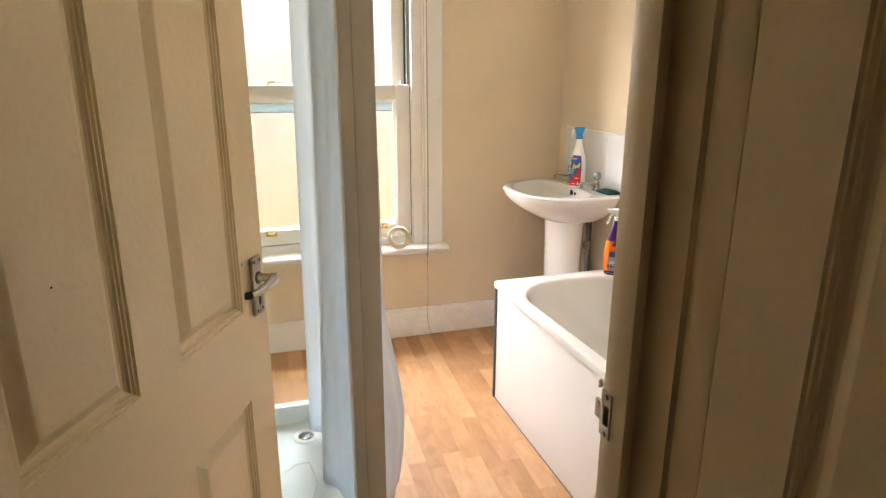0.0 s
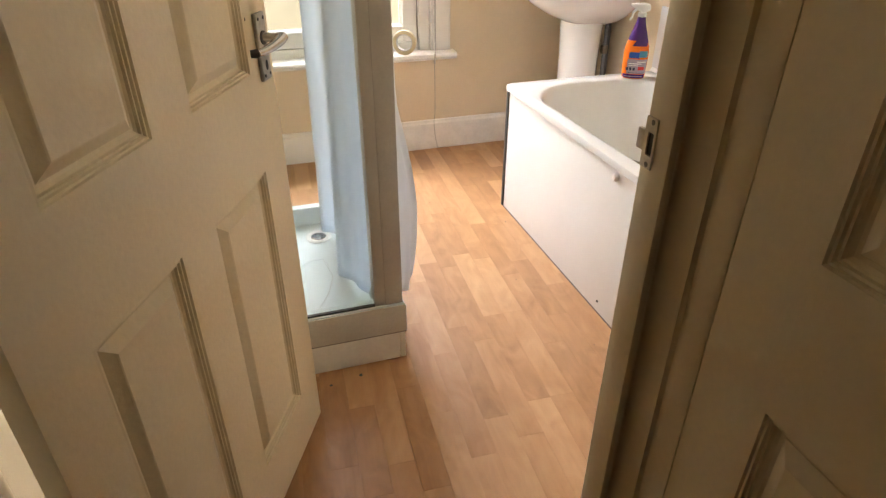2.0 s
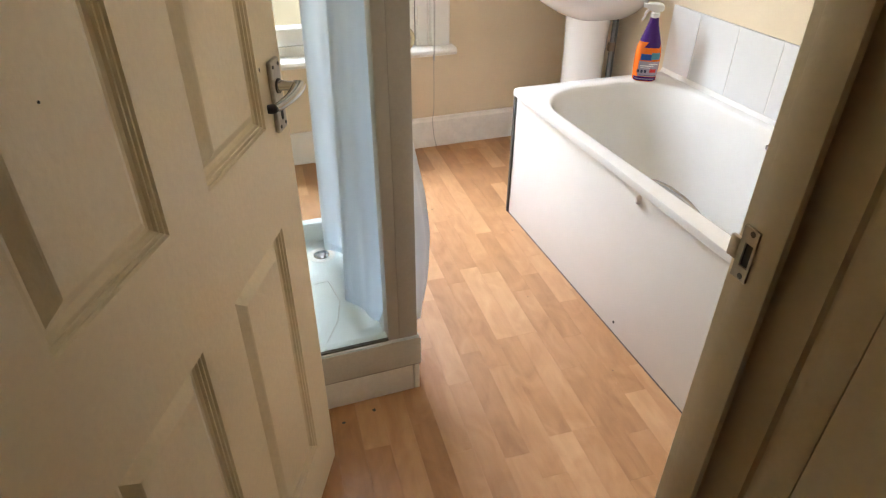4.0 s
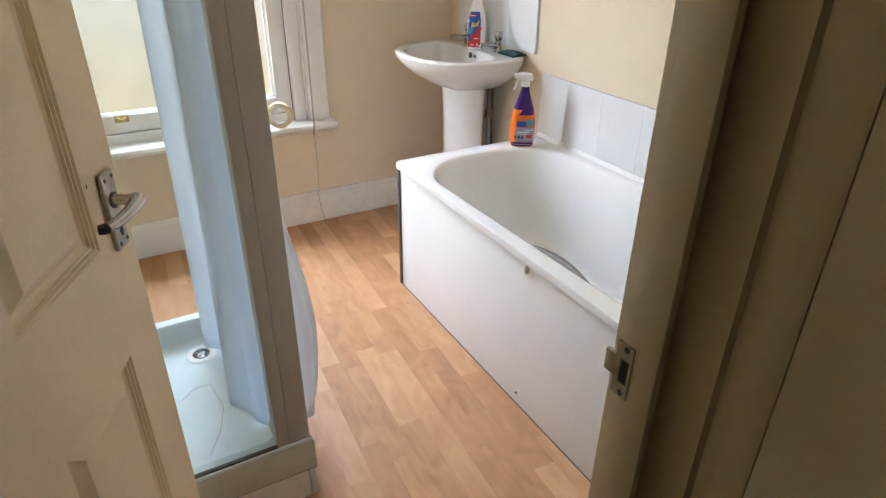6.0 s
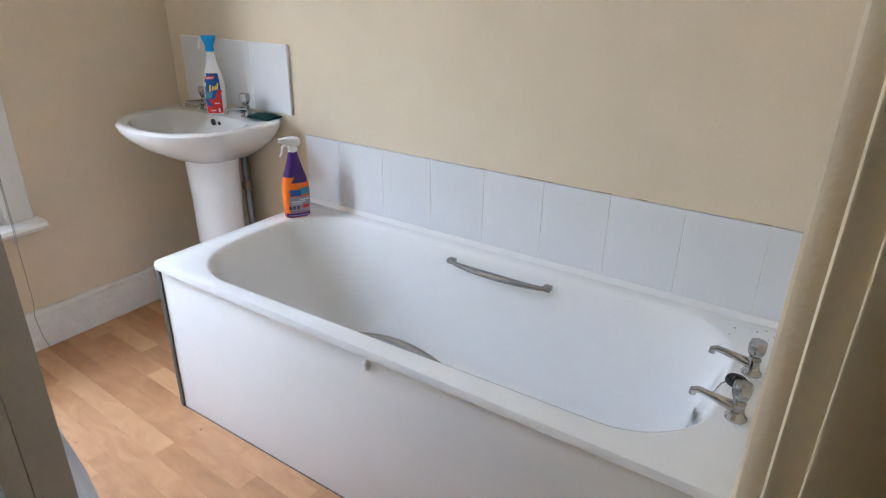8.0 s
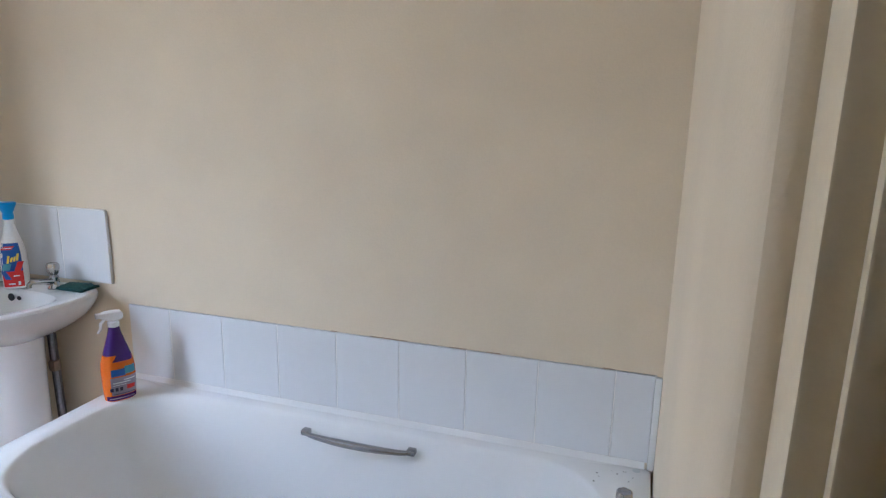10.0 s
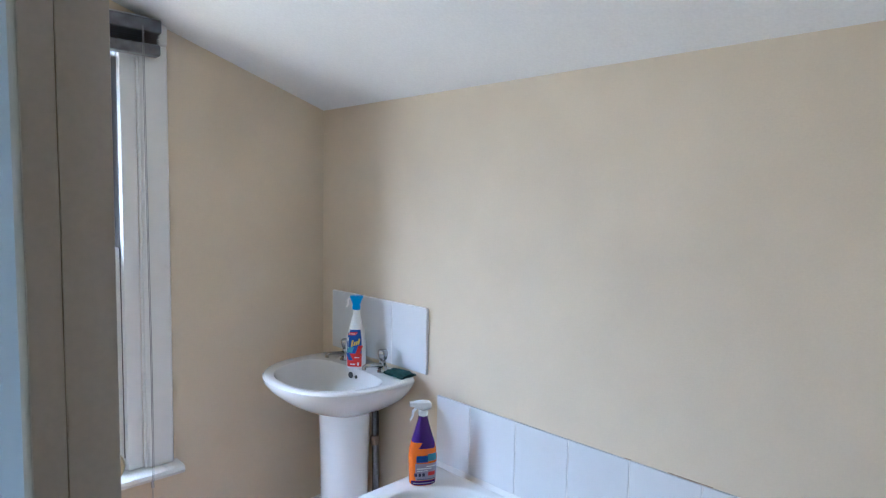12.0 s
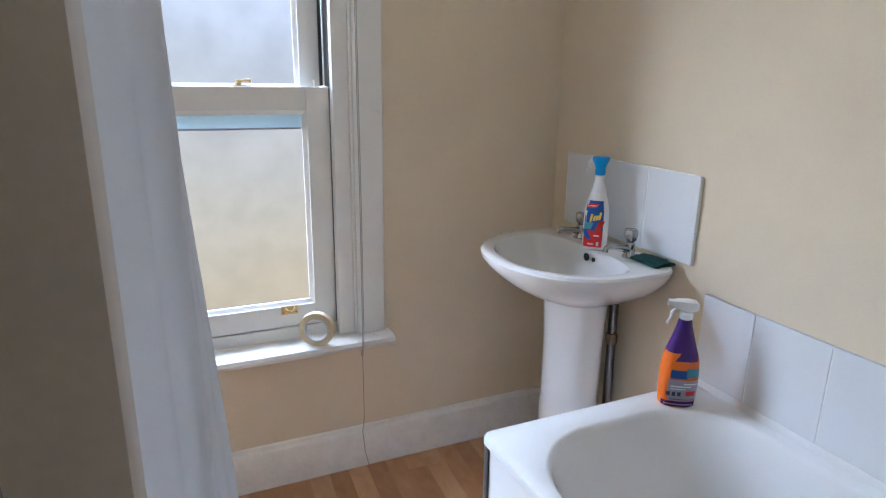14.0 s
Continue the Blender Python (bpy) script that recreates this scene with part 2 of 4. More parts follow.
def origin(ob):
    v = Vector((0, 0, 0))
    while ob:
        v += ob.location
        ob = ob.parent
    return v


def part(name, bm, material, parent=None, label="", smooth=True, local=False):
    """Links a bmesh, built in world metres, as one mesh object under its thing or part."""
    if parent and not local:
        bmesh.ops.translate(bm, verts=bm.verts, vec=-origin(parent))
    bmesh.ops.recalc_face_normals(bm, faces=bm.faces)
    me = bpy.data.meshes.new(name)
    bm.to_mesh(me)
    bm.free()
    for m in (material if isinstance(material, (list, tuple)) else [material]):
        me.materials.append(m)
    if smooth:
        me.polygons.foreach_set("use_smooth", [True] * len(me.polygons))
        me.set_sharp_from_angle(angle=radians(35))
    ob = new(name, me)
    if parent:
        ob.parent = parent
    if label:
        ob["label"] = label
    return ob


def setting(name, bm, material, label="", category="wall"):
    ob = part(name, bm, material, smooth=False)
    return tagged(ob, label, category, kind="structure")


def box(lo, hi, r=0.0, seg=2, bm=None):
    """An axis-aligned block, its edges rounded by r."""
    bm = bm or bmesh.new()
    t = bmesh.new()
    bmesh.ops.create_cube(t, size=1)
    for v in t.verts:
        v.co = Vector([l + (h - l) * (c + 0.5) for l, h, c in zip(lo, hi, v.co)])
    if r:
        bmesh.ops.bevel(t, geom=t.edges[:], offset=r, segments=seg, affect="EDGES", profile=0.5)
    join(bm, t)
    return bm


def join(bm, t):
    table = {v: bm.verts.new(v.co) for v in t.verts}
    for f in t.faces:
        g = bm.faces.new([table[v] for v in f.verts])
        g.material_index = f.material_index
    t.free()
    return bm


def loft(rings, closed=True, caps=(True, True), bm=None):
    """Skins a row of rings, each a list of points of one count."""
    bm = bm or bmesh.new()
    vs = [[bm.verts.new(p) for p in ring] for ring in rings]
    n = len(rings[0])
    for a, b in zip(vs, vs[1:]):
        for i in range(n if closed else n - 1):
            k = (i + 1) % n
            bm.faces.new((a[i], a[k], b[k], b[i]))
    if caps[0]:
        bm.faces.new(vs[0])
    if caps[1]:
        bm.faces.new(vs[-1][::-1])
    return bm


def lathe(profile, at, axis="z", n=24, bm=None, squash=(1, 1), turn=0.0):
    """Turns rows of (radius, height) about an axis through at."""
    rings = []
    for r, h in profile:
        ring = []
        for i in range(n):
            a = 2 * math.pi * i / n + turn
            u, v = r * math.cos(a) * squash[0], r * math.sin(a) * squash[1]
            ring.append(Vector(at) + Vector({"z": (u, v, h), "y": (u, h, v), "x": (h, u, v)}[axis]))
        rings.append(ring)
    return loft(rings, bm=bm)


def tube(points, r, n=10, bm=None, flat=1.0):
    """A round bar along a line of points; r is one radius or one for each point."""
    pts = [Vector(p) for p in points]
    rs = r if isinstance(r, (list, tuple)) else [r] * len(pts)
    up = Vector((0, 0, 1))
    if abs((pts[-1] - pts[0]).normalized().z) > 0.9:
        up = Vector((0, 1, 0))
    rings = []
    for i, p in enumerate(pts):
        d = (pts[min(i + 1, len(pts) - 1)] - pts[max(i - 1, 0)]).normalized()
        s = d.cross(up).normalized()
        u = s.cross(d)
        rings.append([p + s * math.cos(2 * math.pi * k / n) * rs[i] + u * math.sin(2 * math.pi * k / n) * rs[i] * flat for k in range(n)])
    return loft(rings, bm=bm)


def round_rect(x0, x1, y0, y1, r, z, k=8, r_end=None):
    """Points round a rectangle with rounded corners; r_end rounds the two corners at y1."""
    r_end = r_end or r
    out = []
    for cx, cy, a0, q in ((x1 - r, y0 + r, -90, r), (x1 - r_end, y1 - r_end, 0, r_end), (x0 + r_end, y1 - r_end, 90, r_end), (x0 + r, y0 + r, 180, r)):
        for i in range(k + 1):
            a = radians(a0 + 90 * i / k)
            out.append((cx + q * math.cos(a), cy + q * math.sin(a), z))
    return out


# ---- plan ----
BATH_X, WIN_Y, DOOR_Y, LEFT_X = 1.80, 3.09, 0.60, -0.36
SLOPE = 0.324
CEIL0 = 1.946           # height of the ceiling at the bath wall
FLAT_Z = 2.42
FLAT_X = BATH_X - (FLAT_Z - CEIL0) / SLOPE
JAMB_R, JAMB_L = 0.555, -0.235
HALL_R, HALL_L, HALL_Y = 0.60, -0.42, -1.7

# ---- structure ----
bm = box((LEFT_X - 0.1, 0.54, -0.12), (BATH_X + 0.12, WIN_Y + 0.3, -0.0035))
box((HALL_L - 0.1, HALL_Y - 0.1, -0.12), (HALL_R + 0.13, 0.54, -0.0035), bm=bm)
floor = setting("floor", bm, SUBFLOOR, "beech-effect strip laminate floor, lightly scuffed", "floor")

wall_bath = setting("wall_bath", box((BATH_X, DOOR_Y - 0.12, 0), (BATH_X + 0.12, WIN_Y + 0.3, 2.6)), MAGNOLIA, "magnolia painted plaster wall behind the bath")
# window wall with its opening
WX0, WX1, WZ0, WZ1 = -0.005, 1.005, 0.50, 2.14
bm = bmesh.new()
box((LEFT_X - 0.1, WIN_Y, 0), (WX0, WIN_Y + 0.27, 2.6), bm=bm)
box((WX1, WIN_Y, 0), (BATH_X, WIN_Y + 0.27, 2.6), bm=bm)
box((WX0, WIN_Y, 0), (WX1, WIN_Y + 0.27, WZ0), bm=bm)
box((WX0, WIN_Y, WZ1), (WX1, WIN_Y + 0.27, 2.6), bm=bm)
wall_window = setting("wall_window", bm, MAGNOLIA, "magnolia painted plaster wall round the sash window")
wall_left = setting("wall_left", box((LEFT_X - 0.1, DOOR_Y, 0), (LEFT_X, WIN_Y, 2.6)), MAGNOLIA, "magnolia painted plaster wall beside the shower")
# door wall with its opening
bm = bmesh.new()
plaster = [(0.600, 0.545), (BATH_X, 0.545), (BATH_X, 0.588), (1.30, 0.596), (1.12, 0.601), (0.95, 0.606), (0.80, 0.611), (0.70, 0.6155), (0.65, 0.6185), (0.625, 0.6195), (0.611, 0.619), (0.604, 0.6165), (0.6008, 0.612), (0.600, 0.606)]
loft([[(x, y, z) for x, y in plaster] for z in (0, 2.6)], bm=bm)
box((LEFT_X - 0.12, 0.545, 0), (JAMB_L - 0.026, DOOR_Y, 2.6), bm=bm)
box((JAMB_L - 0.026, 0.545, 2.04), (JAMB_R + 0.026, DOOR_Y, 2.6), bm=bm)
wall_door = setting("wall_door", bm, MAGNOLIA, "magnolia painted wall with the bathroom doorway")
wall_door.data.polygons.foreach_set("use_smooth", [True] * len(wall_door.data.polygons))
wall_door.data.set_sharp_from_angle(angle=radians(30))
# ceiling: flat part and slope
bm = bmesh.new()
prof = [(LEFT_X - 0.1, FLAT_Z), (FLAT_X - 0.05, FLAT_Z), (FLAT_X + 0.03, FLAT_Z - 0.014), (BATH_X + 0.1, CEIL0 - 0.1 * SLOPE), (BATH_X + 0.1, 2.75), (LEFT_X - 0.1, 2.75)]
loft([[(x, y, z) for x, z in prof] for y in (DOOR_Y - 0.05, WIN_Y + 0.25)], bm=bm)
setting("ceiling", bm, CEILING, "white painted ceiling sloping down to the bath wall", "ceiling")

# hallway: walls and ceiling added out of view, coloured dark to cut bounce light
setting("hall_wall_side", box((HALL_R + 0.03, HALL_Y, 0), (HALL_R + 0.13, 0.545, 2.6)), HALL_BROWN, "hallway wall browned to dim and warm its bounce light")
setting("hall_wall_west", box((HALL_L - 0.1, HALL_Y, 0), (HALL_L, 0.545, 2.6)), HALL_BROWN, "hallway wall browned to dim and warm its bounce light")
setting("hall_wall_back", box((HALL_L - 0.1, HALL_Y - 0.1, 0), (HALL_R + 0.13, HALL_Y, 2.6)), HALL_BROWN, "hallway wall browned to dim and warm its bounce light")
setting("hall_ceiling", box((HALL_L - 0.1, HALL_Y - 0.1, 2.42), (HALL_R + 0.13, 0.55, 2.55)), HALL_BROWN, "hallway ceiling out of view, browned to dim its bounce light", "ceiling")

# door lining, stop and mouldings
def lining(name, face, sign, label):
    th = thing(name, (face, 0.58, 0), label, "door frame", kind="structure")
    def seg(n, a, b, y0, y1, z0=0.0, z1=2.03, r=0.002):
        lo, hi = sorted((face + sign * a, face + sign * b))
        part(n, box((lo, y0, z0), (hi, y1, z1), r), DOORP, th)
    if sign > 0:
        seg("jamb", -0.002, 0.0448, 0.546, 0.600, r=0.0015)
        seg("door_stop", -0.012, -0.0023, 0.536, 0.580, r=0.0015)
    else:
        seg("jamb", 0.003, 0.0258, 0.570, 0.593)
        seg("door_stop", 0.0, 0.0258, 0.546, 0.570, r=0.003)
    prof = [(0.0085, 0.5455), (0.0095, 0.540), (0.0125, 0.530), (0.016, 0.514), (0.0175, 0.502), (0.0185, 0.4975), (0.0245, 0.494), (0.0255, 0.489), (0.0225, 0.482), (0.021, 0.470), (0.0215, 0.455), (0.0245, 0.4475), (0.06, 0.4475), (0.06, 0.5455)]
    part("moulding", loft([[(face + sign * d, y, z) for d, y in prof] for z in (0.0, 2.03)]), DOORP, th)
    return th


jamb_r = lining("door_frame_1", JAMB_R, 1, "cream painted door lining with moulded edges")
jamb_l = lining("door_frame_2", JAMB_L, -1, "cream painted door lining on the hinge side")
th = thing("door_frame_3", (0.16, 0.58, 2.03), "cream painted door head", "door frame", kind="structure")
part("head", box((JAMB_L - 0.0, 0.546, 2.012), (JAMB_R - 0.0126, 0.592, 2.04), 0.002), DOORP, th)
# skirting
def skirting(name, run, normal):
    """A board with a rounded top: run is ((x0, y0), (x1, y1)), normal points into the room."""
    prof = [(0.0005, 0.002), (0.028, 0.002), (0.028, 0.128), (0.024, 0.142), (0.016, 0.148), (0.012, 0.157), (0.0005, 0.160)]
    rings = [[(x + normal[0] * d, y + normal[1] * d, z) for d, z in prof] for x, y in run]
    ob = part(name, loft(rings), SKIRT)
    return tagged(ob, "white painted skirting board", "skirting", kind="structure")


skirting("baseboard_1", ((LEFT_X, WIN_Y), (BATH_X, WIN_Y)), (0, -1))
skirting("baseboard_2", ((BATH_X, 2.335), (BATH_X, WIN_Y - 0.028)), (-1, 0))
skirting("baseboard_3", ((0.64, 0.6190), (1.11, 0.6020)), (0, 1))
skirting("baseboard_4", ((LEFT_X, 2.17), (LEFT_X, WIN_Y - 0.028)), (1, 0))

# outside: pale overcast sky over a light garden, seen only through frosted panes
def outside():
    bm = bmesh.new()
    v = [bm.verts.new(p) for p in ((-4, 5.2, -2.5), (5, 5.2, -2.5), (5, 5.2, 8), (-4, 5.2, 8))]
    bm.faces.new(v)
    m = bpy.data.materials.new("overcast_distance")
    m.use_nodes = True
    nt = m.node_tree
    nt.nodes.remove(nt.nodes["Principled BSDF"])
    em = nt.nodes.new("ShaderNodeEmission")
    em.inputs["Strength"].default_value = BACKDROP
    tc, sp = nt.nodes.new("ShaderNodeTexCoord"), nt.nodes.new("ShaderNodeSeparateXYZ")
    nt.links.new(tc.outputs["Object"], sp.inputs[0])
    nz = nt.nodes.new("ShaderNodeTexNoise")
    nz.inputs["Scale"].default_value = 1.4
    nt.links.new(tc.outputs["Object"], nz.inputs["Vector"])
    ma = nt.nodes.new("ShaderNodeMath")
    ma.operation = "MULTIPLY_ADD"
    ma.inputs[1].default_value = 0.8
    nt.links.new(nz.outputs["Fac"], ma.inputs[0])
    nt.links.new(sp.outputs["Z"], ma.inputs[2])
    mr = nt.nodes.new("ShaderNodeMapRange")
    mr.inputs["From Min"].default_value, mr.inputs["From Max"].default_value = -1.6, 9.0
    nt.links.new(ma.outputs[0], mr.inputs["Value"])
    ramp = nt.nodes.new("ShaderNodeValToRGB")
    cr = ramp.color_ramp
    cr.elements[0].color = (0.72, 0.56, 0.28, 1)
    cr.elements[1].position, cr.elements[1].color = 1.0, (3.9, 4.0, 4.1, 1)
    for p, c in ((0.164, (1.12, 0.86, 0.46, 1)), (0.24, (1.16, 0.98, 0.64, 1)), (0.32, (1.06, 1.03, 0.90, 1)), (0.38, (1.34, 1.36, 1.36, 1)), (0.46, (2.2, 2.26, 2.32, 1)), (0.62, (3.1, 3.2, 3.3, 1))):
        cr.elements.new(p).color = c
    nt.links.new(mr.outputs[0], ramp.inputs[0])
    nt.links.new(ramp.outputs[0], em.inputs["Color"])
    nt.links.new(em.outputs[0], nt.nodes["Material Output"].inputs["Surface"])
    ob = part("backdrop", bm, m, smooth=False)
    tagged(ob, "pale overcast sky above a light garden", "backdrop", kind="structure")


outside()


# ---- window ----
def sash(name, win, y0, y1, x0, x1, z0, z1, stile, top, bottom, label):
    s = bmesh.new()
    box((x0, y0, z0), (x0 + stile, y1, z1), 0.003, bm=s)
    box((x1 - stile, y0, z0), (x1, y1, z1), 0.003, bm=s)
    box((x0 + stile, y0 + 0.001, z1 - top), (x1 - stile, y1 - 0.001, z1), 0.003, bm=s)
    box((x0 + stile, y0 + 0.001, z0), (x1 - stile, y1 - 0.001, z0 + bottom), 0.003, bm=s)
    # sloped glazing bead round the glass
    gx0, gx1, gz0, gz1 = x0 + stile, x1 - stile, z0 + bottom, z1 - top
    def ring(d, y):
        return [(gx0 + d, y, gz0 + d), (gx1 - d, y, gz0 + d), (gx1 - d, y, gz1 - d), (gx0 + d, y, gz1 - d)]
    loft([ring(-0.002, y0 + 0.005), ring(0.001, y0 + 0.007), ring(0.013, y0 + 0.0145), ring(0.013, y0 + 0.021), ring(0.012, y1 - 0.012), ring(-0.002, y1 - 0.012)], caps=(False, False), bm=s)
    ob = part(name, s, GLOSS, win, label)
    pane = part("pane", box((gx0 + 0.005, y0 + 0.022, gz0 + 0.005), (gx1 - 0.005, y0 + 0.027, gz1 - 0.005)), FROST, ob, "frosted window pane", smooth=False)
    pane.visible_shadow = False
    return ob


def window():
    win = thing("window_1", (0.5, WIN_Y, WZ0), "white painted sash window with frosted panes", "window", kind="structure")
    f = bmesh.new()
    for a, b in ((0.947, WX1), (WX0, 0.053)):
        box((a, WIN_Y + 0.018, WZ0), (b, WIN_Y + 0.20, WZ1), 0.002, bm=f)
    box((0.053, WIN_Y + 0.018, 2.075), (0.947, WIN_Y + 0.20, WZ1), 0.002, bm=f)
    box((0.053, WIN_Y + 0.018, WZ0), (0.947, WIN_Y + 0.22, 0.53), 0.002, bm=f)
    part("window_frame", f, GLOSS, win)
    # staff beads and dark sash channels
    for x0, x1 in ((0.9478, 1.0015), (-0.0015, 0.0522)):
        part("staff_bead", box((x0, WIN_Y - 0.002, 0.5285), (x1, WIN_Y + 0.0175, 2.073), 0.003, 3), GLOSS, win)
    for x0, x1 in ((0.9455, 0.9465), (0.0535, 0.0545)):
        part("sash_gap", box((x0, WIN_Y + 0.028, 0.532), (x1 + 0.0005, WIN_Y + 0.082, 2.07)), DARKTRIM, win, smooth=False)
    part("sill_stop", box((0.054, WIN_Y + 0.024, 0.528), (0.946, WIN_Y + 0.072, 0.5695), 0.002), GLOSS, win)
    lower = sash("lower_sash", win, WIN_Y + 0.028, WIN_Y + 0.072, 0.056, 0.944, 0.5725, 1.360, 0.072, 0.072, 0.0735, "white painted lower sash")
    upper = sash("upper_sash", win, WIN_Y + 0.085, WIN_Y + 0.128, 0.07, 0.93, 1.292, 2.06, 0.064, 0.07, 0.064, "white painted upper sash")
    # strips added on the pane in place of the upper sash rail showing through
    part("rail_stand_in", box((0.142, WIN_Y + 0.0465, 1.236), (0.858, WIN_Y + 0.0488, 1.2755), 0.0008), STRIPM, lower, "pale blue strip standing in for the upper sash rail behind the pane")
    part("rail_stand_in", box((0.142, WIN_Y + 0.0460, 1.230), (0.858, WIN_Y + 0.0488, 1.2355), 0.0008), LGREY, lower, "grey lower edge of the stand-in strip")
    for x0, x1 in ((0.931, 0.944), (0.056, 0.069)):
        part("sash_channel", box((x0, WIN_Y + 0.10, 1.362), (x1, WIN_Y + 0.125, 2.06)), DARKTRIM, win, "dark sash channel", smooth=False)
    # catches on the meeting rail
    for x in (0.262, 0.685):
        c = bmesh.new()
        box((x - 0.026, WIN_Y + 0.040, 1.3595), (x + 0.026, WIN_Y + 0.062, 1.364), 0.001, bm=c)
        lathe([(0.010, 0), (0.011, 0.006), (0.007, 0.012), (0.006, 0.016)], (x - 0.010, WIN_Y + 0.051, 1.363), n=14, bm=c)
        tube([(x - 0.012, WIN_Y + 0.05, 1.374), (x + 0.012, WIN_Y + 0.044, 1.378), (x + 0.026, WIN_Y + 0.036, 1.376)], [0.005, 0.004, 0.0055], 8, bm=c)
        part("sash_catch", c, BRASS, lower, "brass sash catch")
    part("rail_stop", lathe([(0.005, 0), (0.0045, 0.012), (0.006, 0.016), (0.004, 0.022)], (0.905, WIN_Y + 0.05, 1.359), n=12), GLOSS, lower)
    # lifts on the bottom rail
    for x in (0.214, 0.786):
        c = bmesh.new()
        box((x - 0.028, WIN_Y + 0.0245, 0.618), (x + 0.028, WIN_Y + 0.0285, 0.648), 0.001, bm=c)
        tube([(x - 0.014, WIN_Y + 0.026, 0.640), (x - 0.012, WIN_Y + 0.010, 0.638), (x, WIN_Y + 0.004, 0.634), (x + 0.012, WIN_Y + 0.010, 0.638), (x + 0.014, WIN_Y + 0.026, 0.640)], 0.004, 8, bm=c)
        part("sash_lift", c, BRASS, lower, "brass sash lift")
        for dx in (-0.021, 0.021):
            part("screw", lathe([(0.003, 0), (0.003, -0.0015)], (x + dx, WIN_Y + 0.0245, 0.626), "y", 10), DARKTRIM, lower)
    # architrave with a stepped inner moulding
    prof = [(0.0118, 0.0005), (0.0118, 0.008), (0.0145, 0.0115), (0.0185, 0.0115), (0.021, 0.0085), (0.0235, 0.0085), (0.0265, 0.017), (0.0305, 0.020), (0.113, 0.020), (0.118, 0.015), (0.118, 0.0005)]
    for sgn, edge in ((1, 0.990), (-1, 0.010)):
        part("architrave", loft([[(edge + sgn * u, WIN_Y - d, z) for u, d in prof] for z in (0.528, 2.0865)]), GLOSS, win)
    part("architrave", loft([[(x, WIN_Y - d, 2.0755 + u) for u, d in prof] for x in (-0.108, 1.108)]), GLOSS, win)
    # sill with a rounded nose
    prof = [(0.05, 0.492), (-0.066, 0.492), (-0.077, 0.497), (-0.082, 0.509), (-0.077, 0.521), (-0.066, 0.527), (0.05, 0.527)]
    part("window_sill", loft([[(x, WIN_Y + d, z) for d, z in prof] for x in (-0.125, 1.125)]), GLOSS, win, "white gloss window sill, slightly chipped")


window()


def blind():
    b = thing("venetian_blind", (0.48, 3.05, 2.05), "grey venetian blind pulled up into a stack above the window", "blind")
    part("headrail", box((-0.115, 3.028, 2.124), (1.068, 3.083, 2.172), 0.006, 3), BLIND, b)
    for i in range(6):
        z = 2.088 + i * 0.0060
        dy = random.uniform(-0.004, 0.004)
        prof = [(-0.025, 0), (-0.012, 0.003), (0, 0.004), (0.012, 0.003), (0.025, 0), (0.012, 0.0014), (0, 0.0022), (-0.012, 0.0014)]
        t = random.uniform(-0.004, 0.004)
        part("slat", loft([[(x, 3.056 + dy + u, z + w + t * (x - 0.4)) for u, w in prof] for x in (-0.11 + random.uniform(-.004, .004), 1.062 + random.uniform(-.004, .004))]), BLIND, b)
    part("bottom_rail", box((-0.112, 3.030, 2.046), (1.064, 3.082, 2.085), 0.006, 3), BLIND, b)
    # lift cord, running down over the sill
    pts = [(1.0, 3.025, 2.14), (1.002, 3.026, 1.6), (1.005, 3.024, 1.0), (1.004, 3.022, 0.55), (1.002, 3.020, 0.505)]
    part("lift_cord", tube(pts, 0.0013, 6), CORD, b, "thin cord")
    part("lift_cord", tube([(p[0] + 0.004, p[1] - 0.001, p[2]) for p in pts], 0.0012, 6), CORD, b, "thin cord")
    part("tassel", lathe([(0.002, 0.028), (0.005, 0.022), (0.0055, 0.004), (0.004, 0)], (1.002, 3.020, 0.478), n=12), mat("grey_tassel", (0.42, 0.41, 0.40), 0.5), b, "grey plastic cord tassel")
    part("loose_cord", tube([(1.002, 3.021, 0.48), (1.006, 3.03, 0.36), (1.012, 3.05, 0.22), (1.014, 3.082, 0.15), (1.022, 3.080, 0.06), (1.034, 3.074, 0.005)], 0.0011, 6), CORD, b, "thin cord")

    b.location.y += WIN_Y - 3.11


blind()


# ---- panelled doors ----
def door_panel(u0, u1, z0, z1, face, sign, bm):
    """A raised-and-fielded panel sunk in a door face at v = face; sign points out of it."""
    def ring(d, depth):
        v = face + sign * depth
        return [(u0 + d, v, z0 + d), (u1 - d, v, z0 + d), (u1 - d, v, z1 - d), (u0 + d, v, z1 - d)]
    steps = [(0, 0), (0.002, -0.0035), (0.0055, -0.003), (0.007, -0.007), (0.0105, -0.0064), (0.012, -0.0105), (0.016, -0.0135), (0.021, -0.0140), (0.0385, -0.0035), (0.041, -0.0025)]
    loft([ring(d, h) for d, h in steps], caps=(False, True), bm=bm)


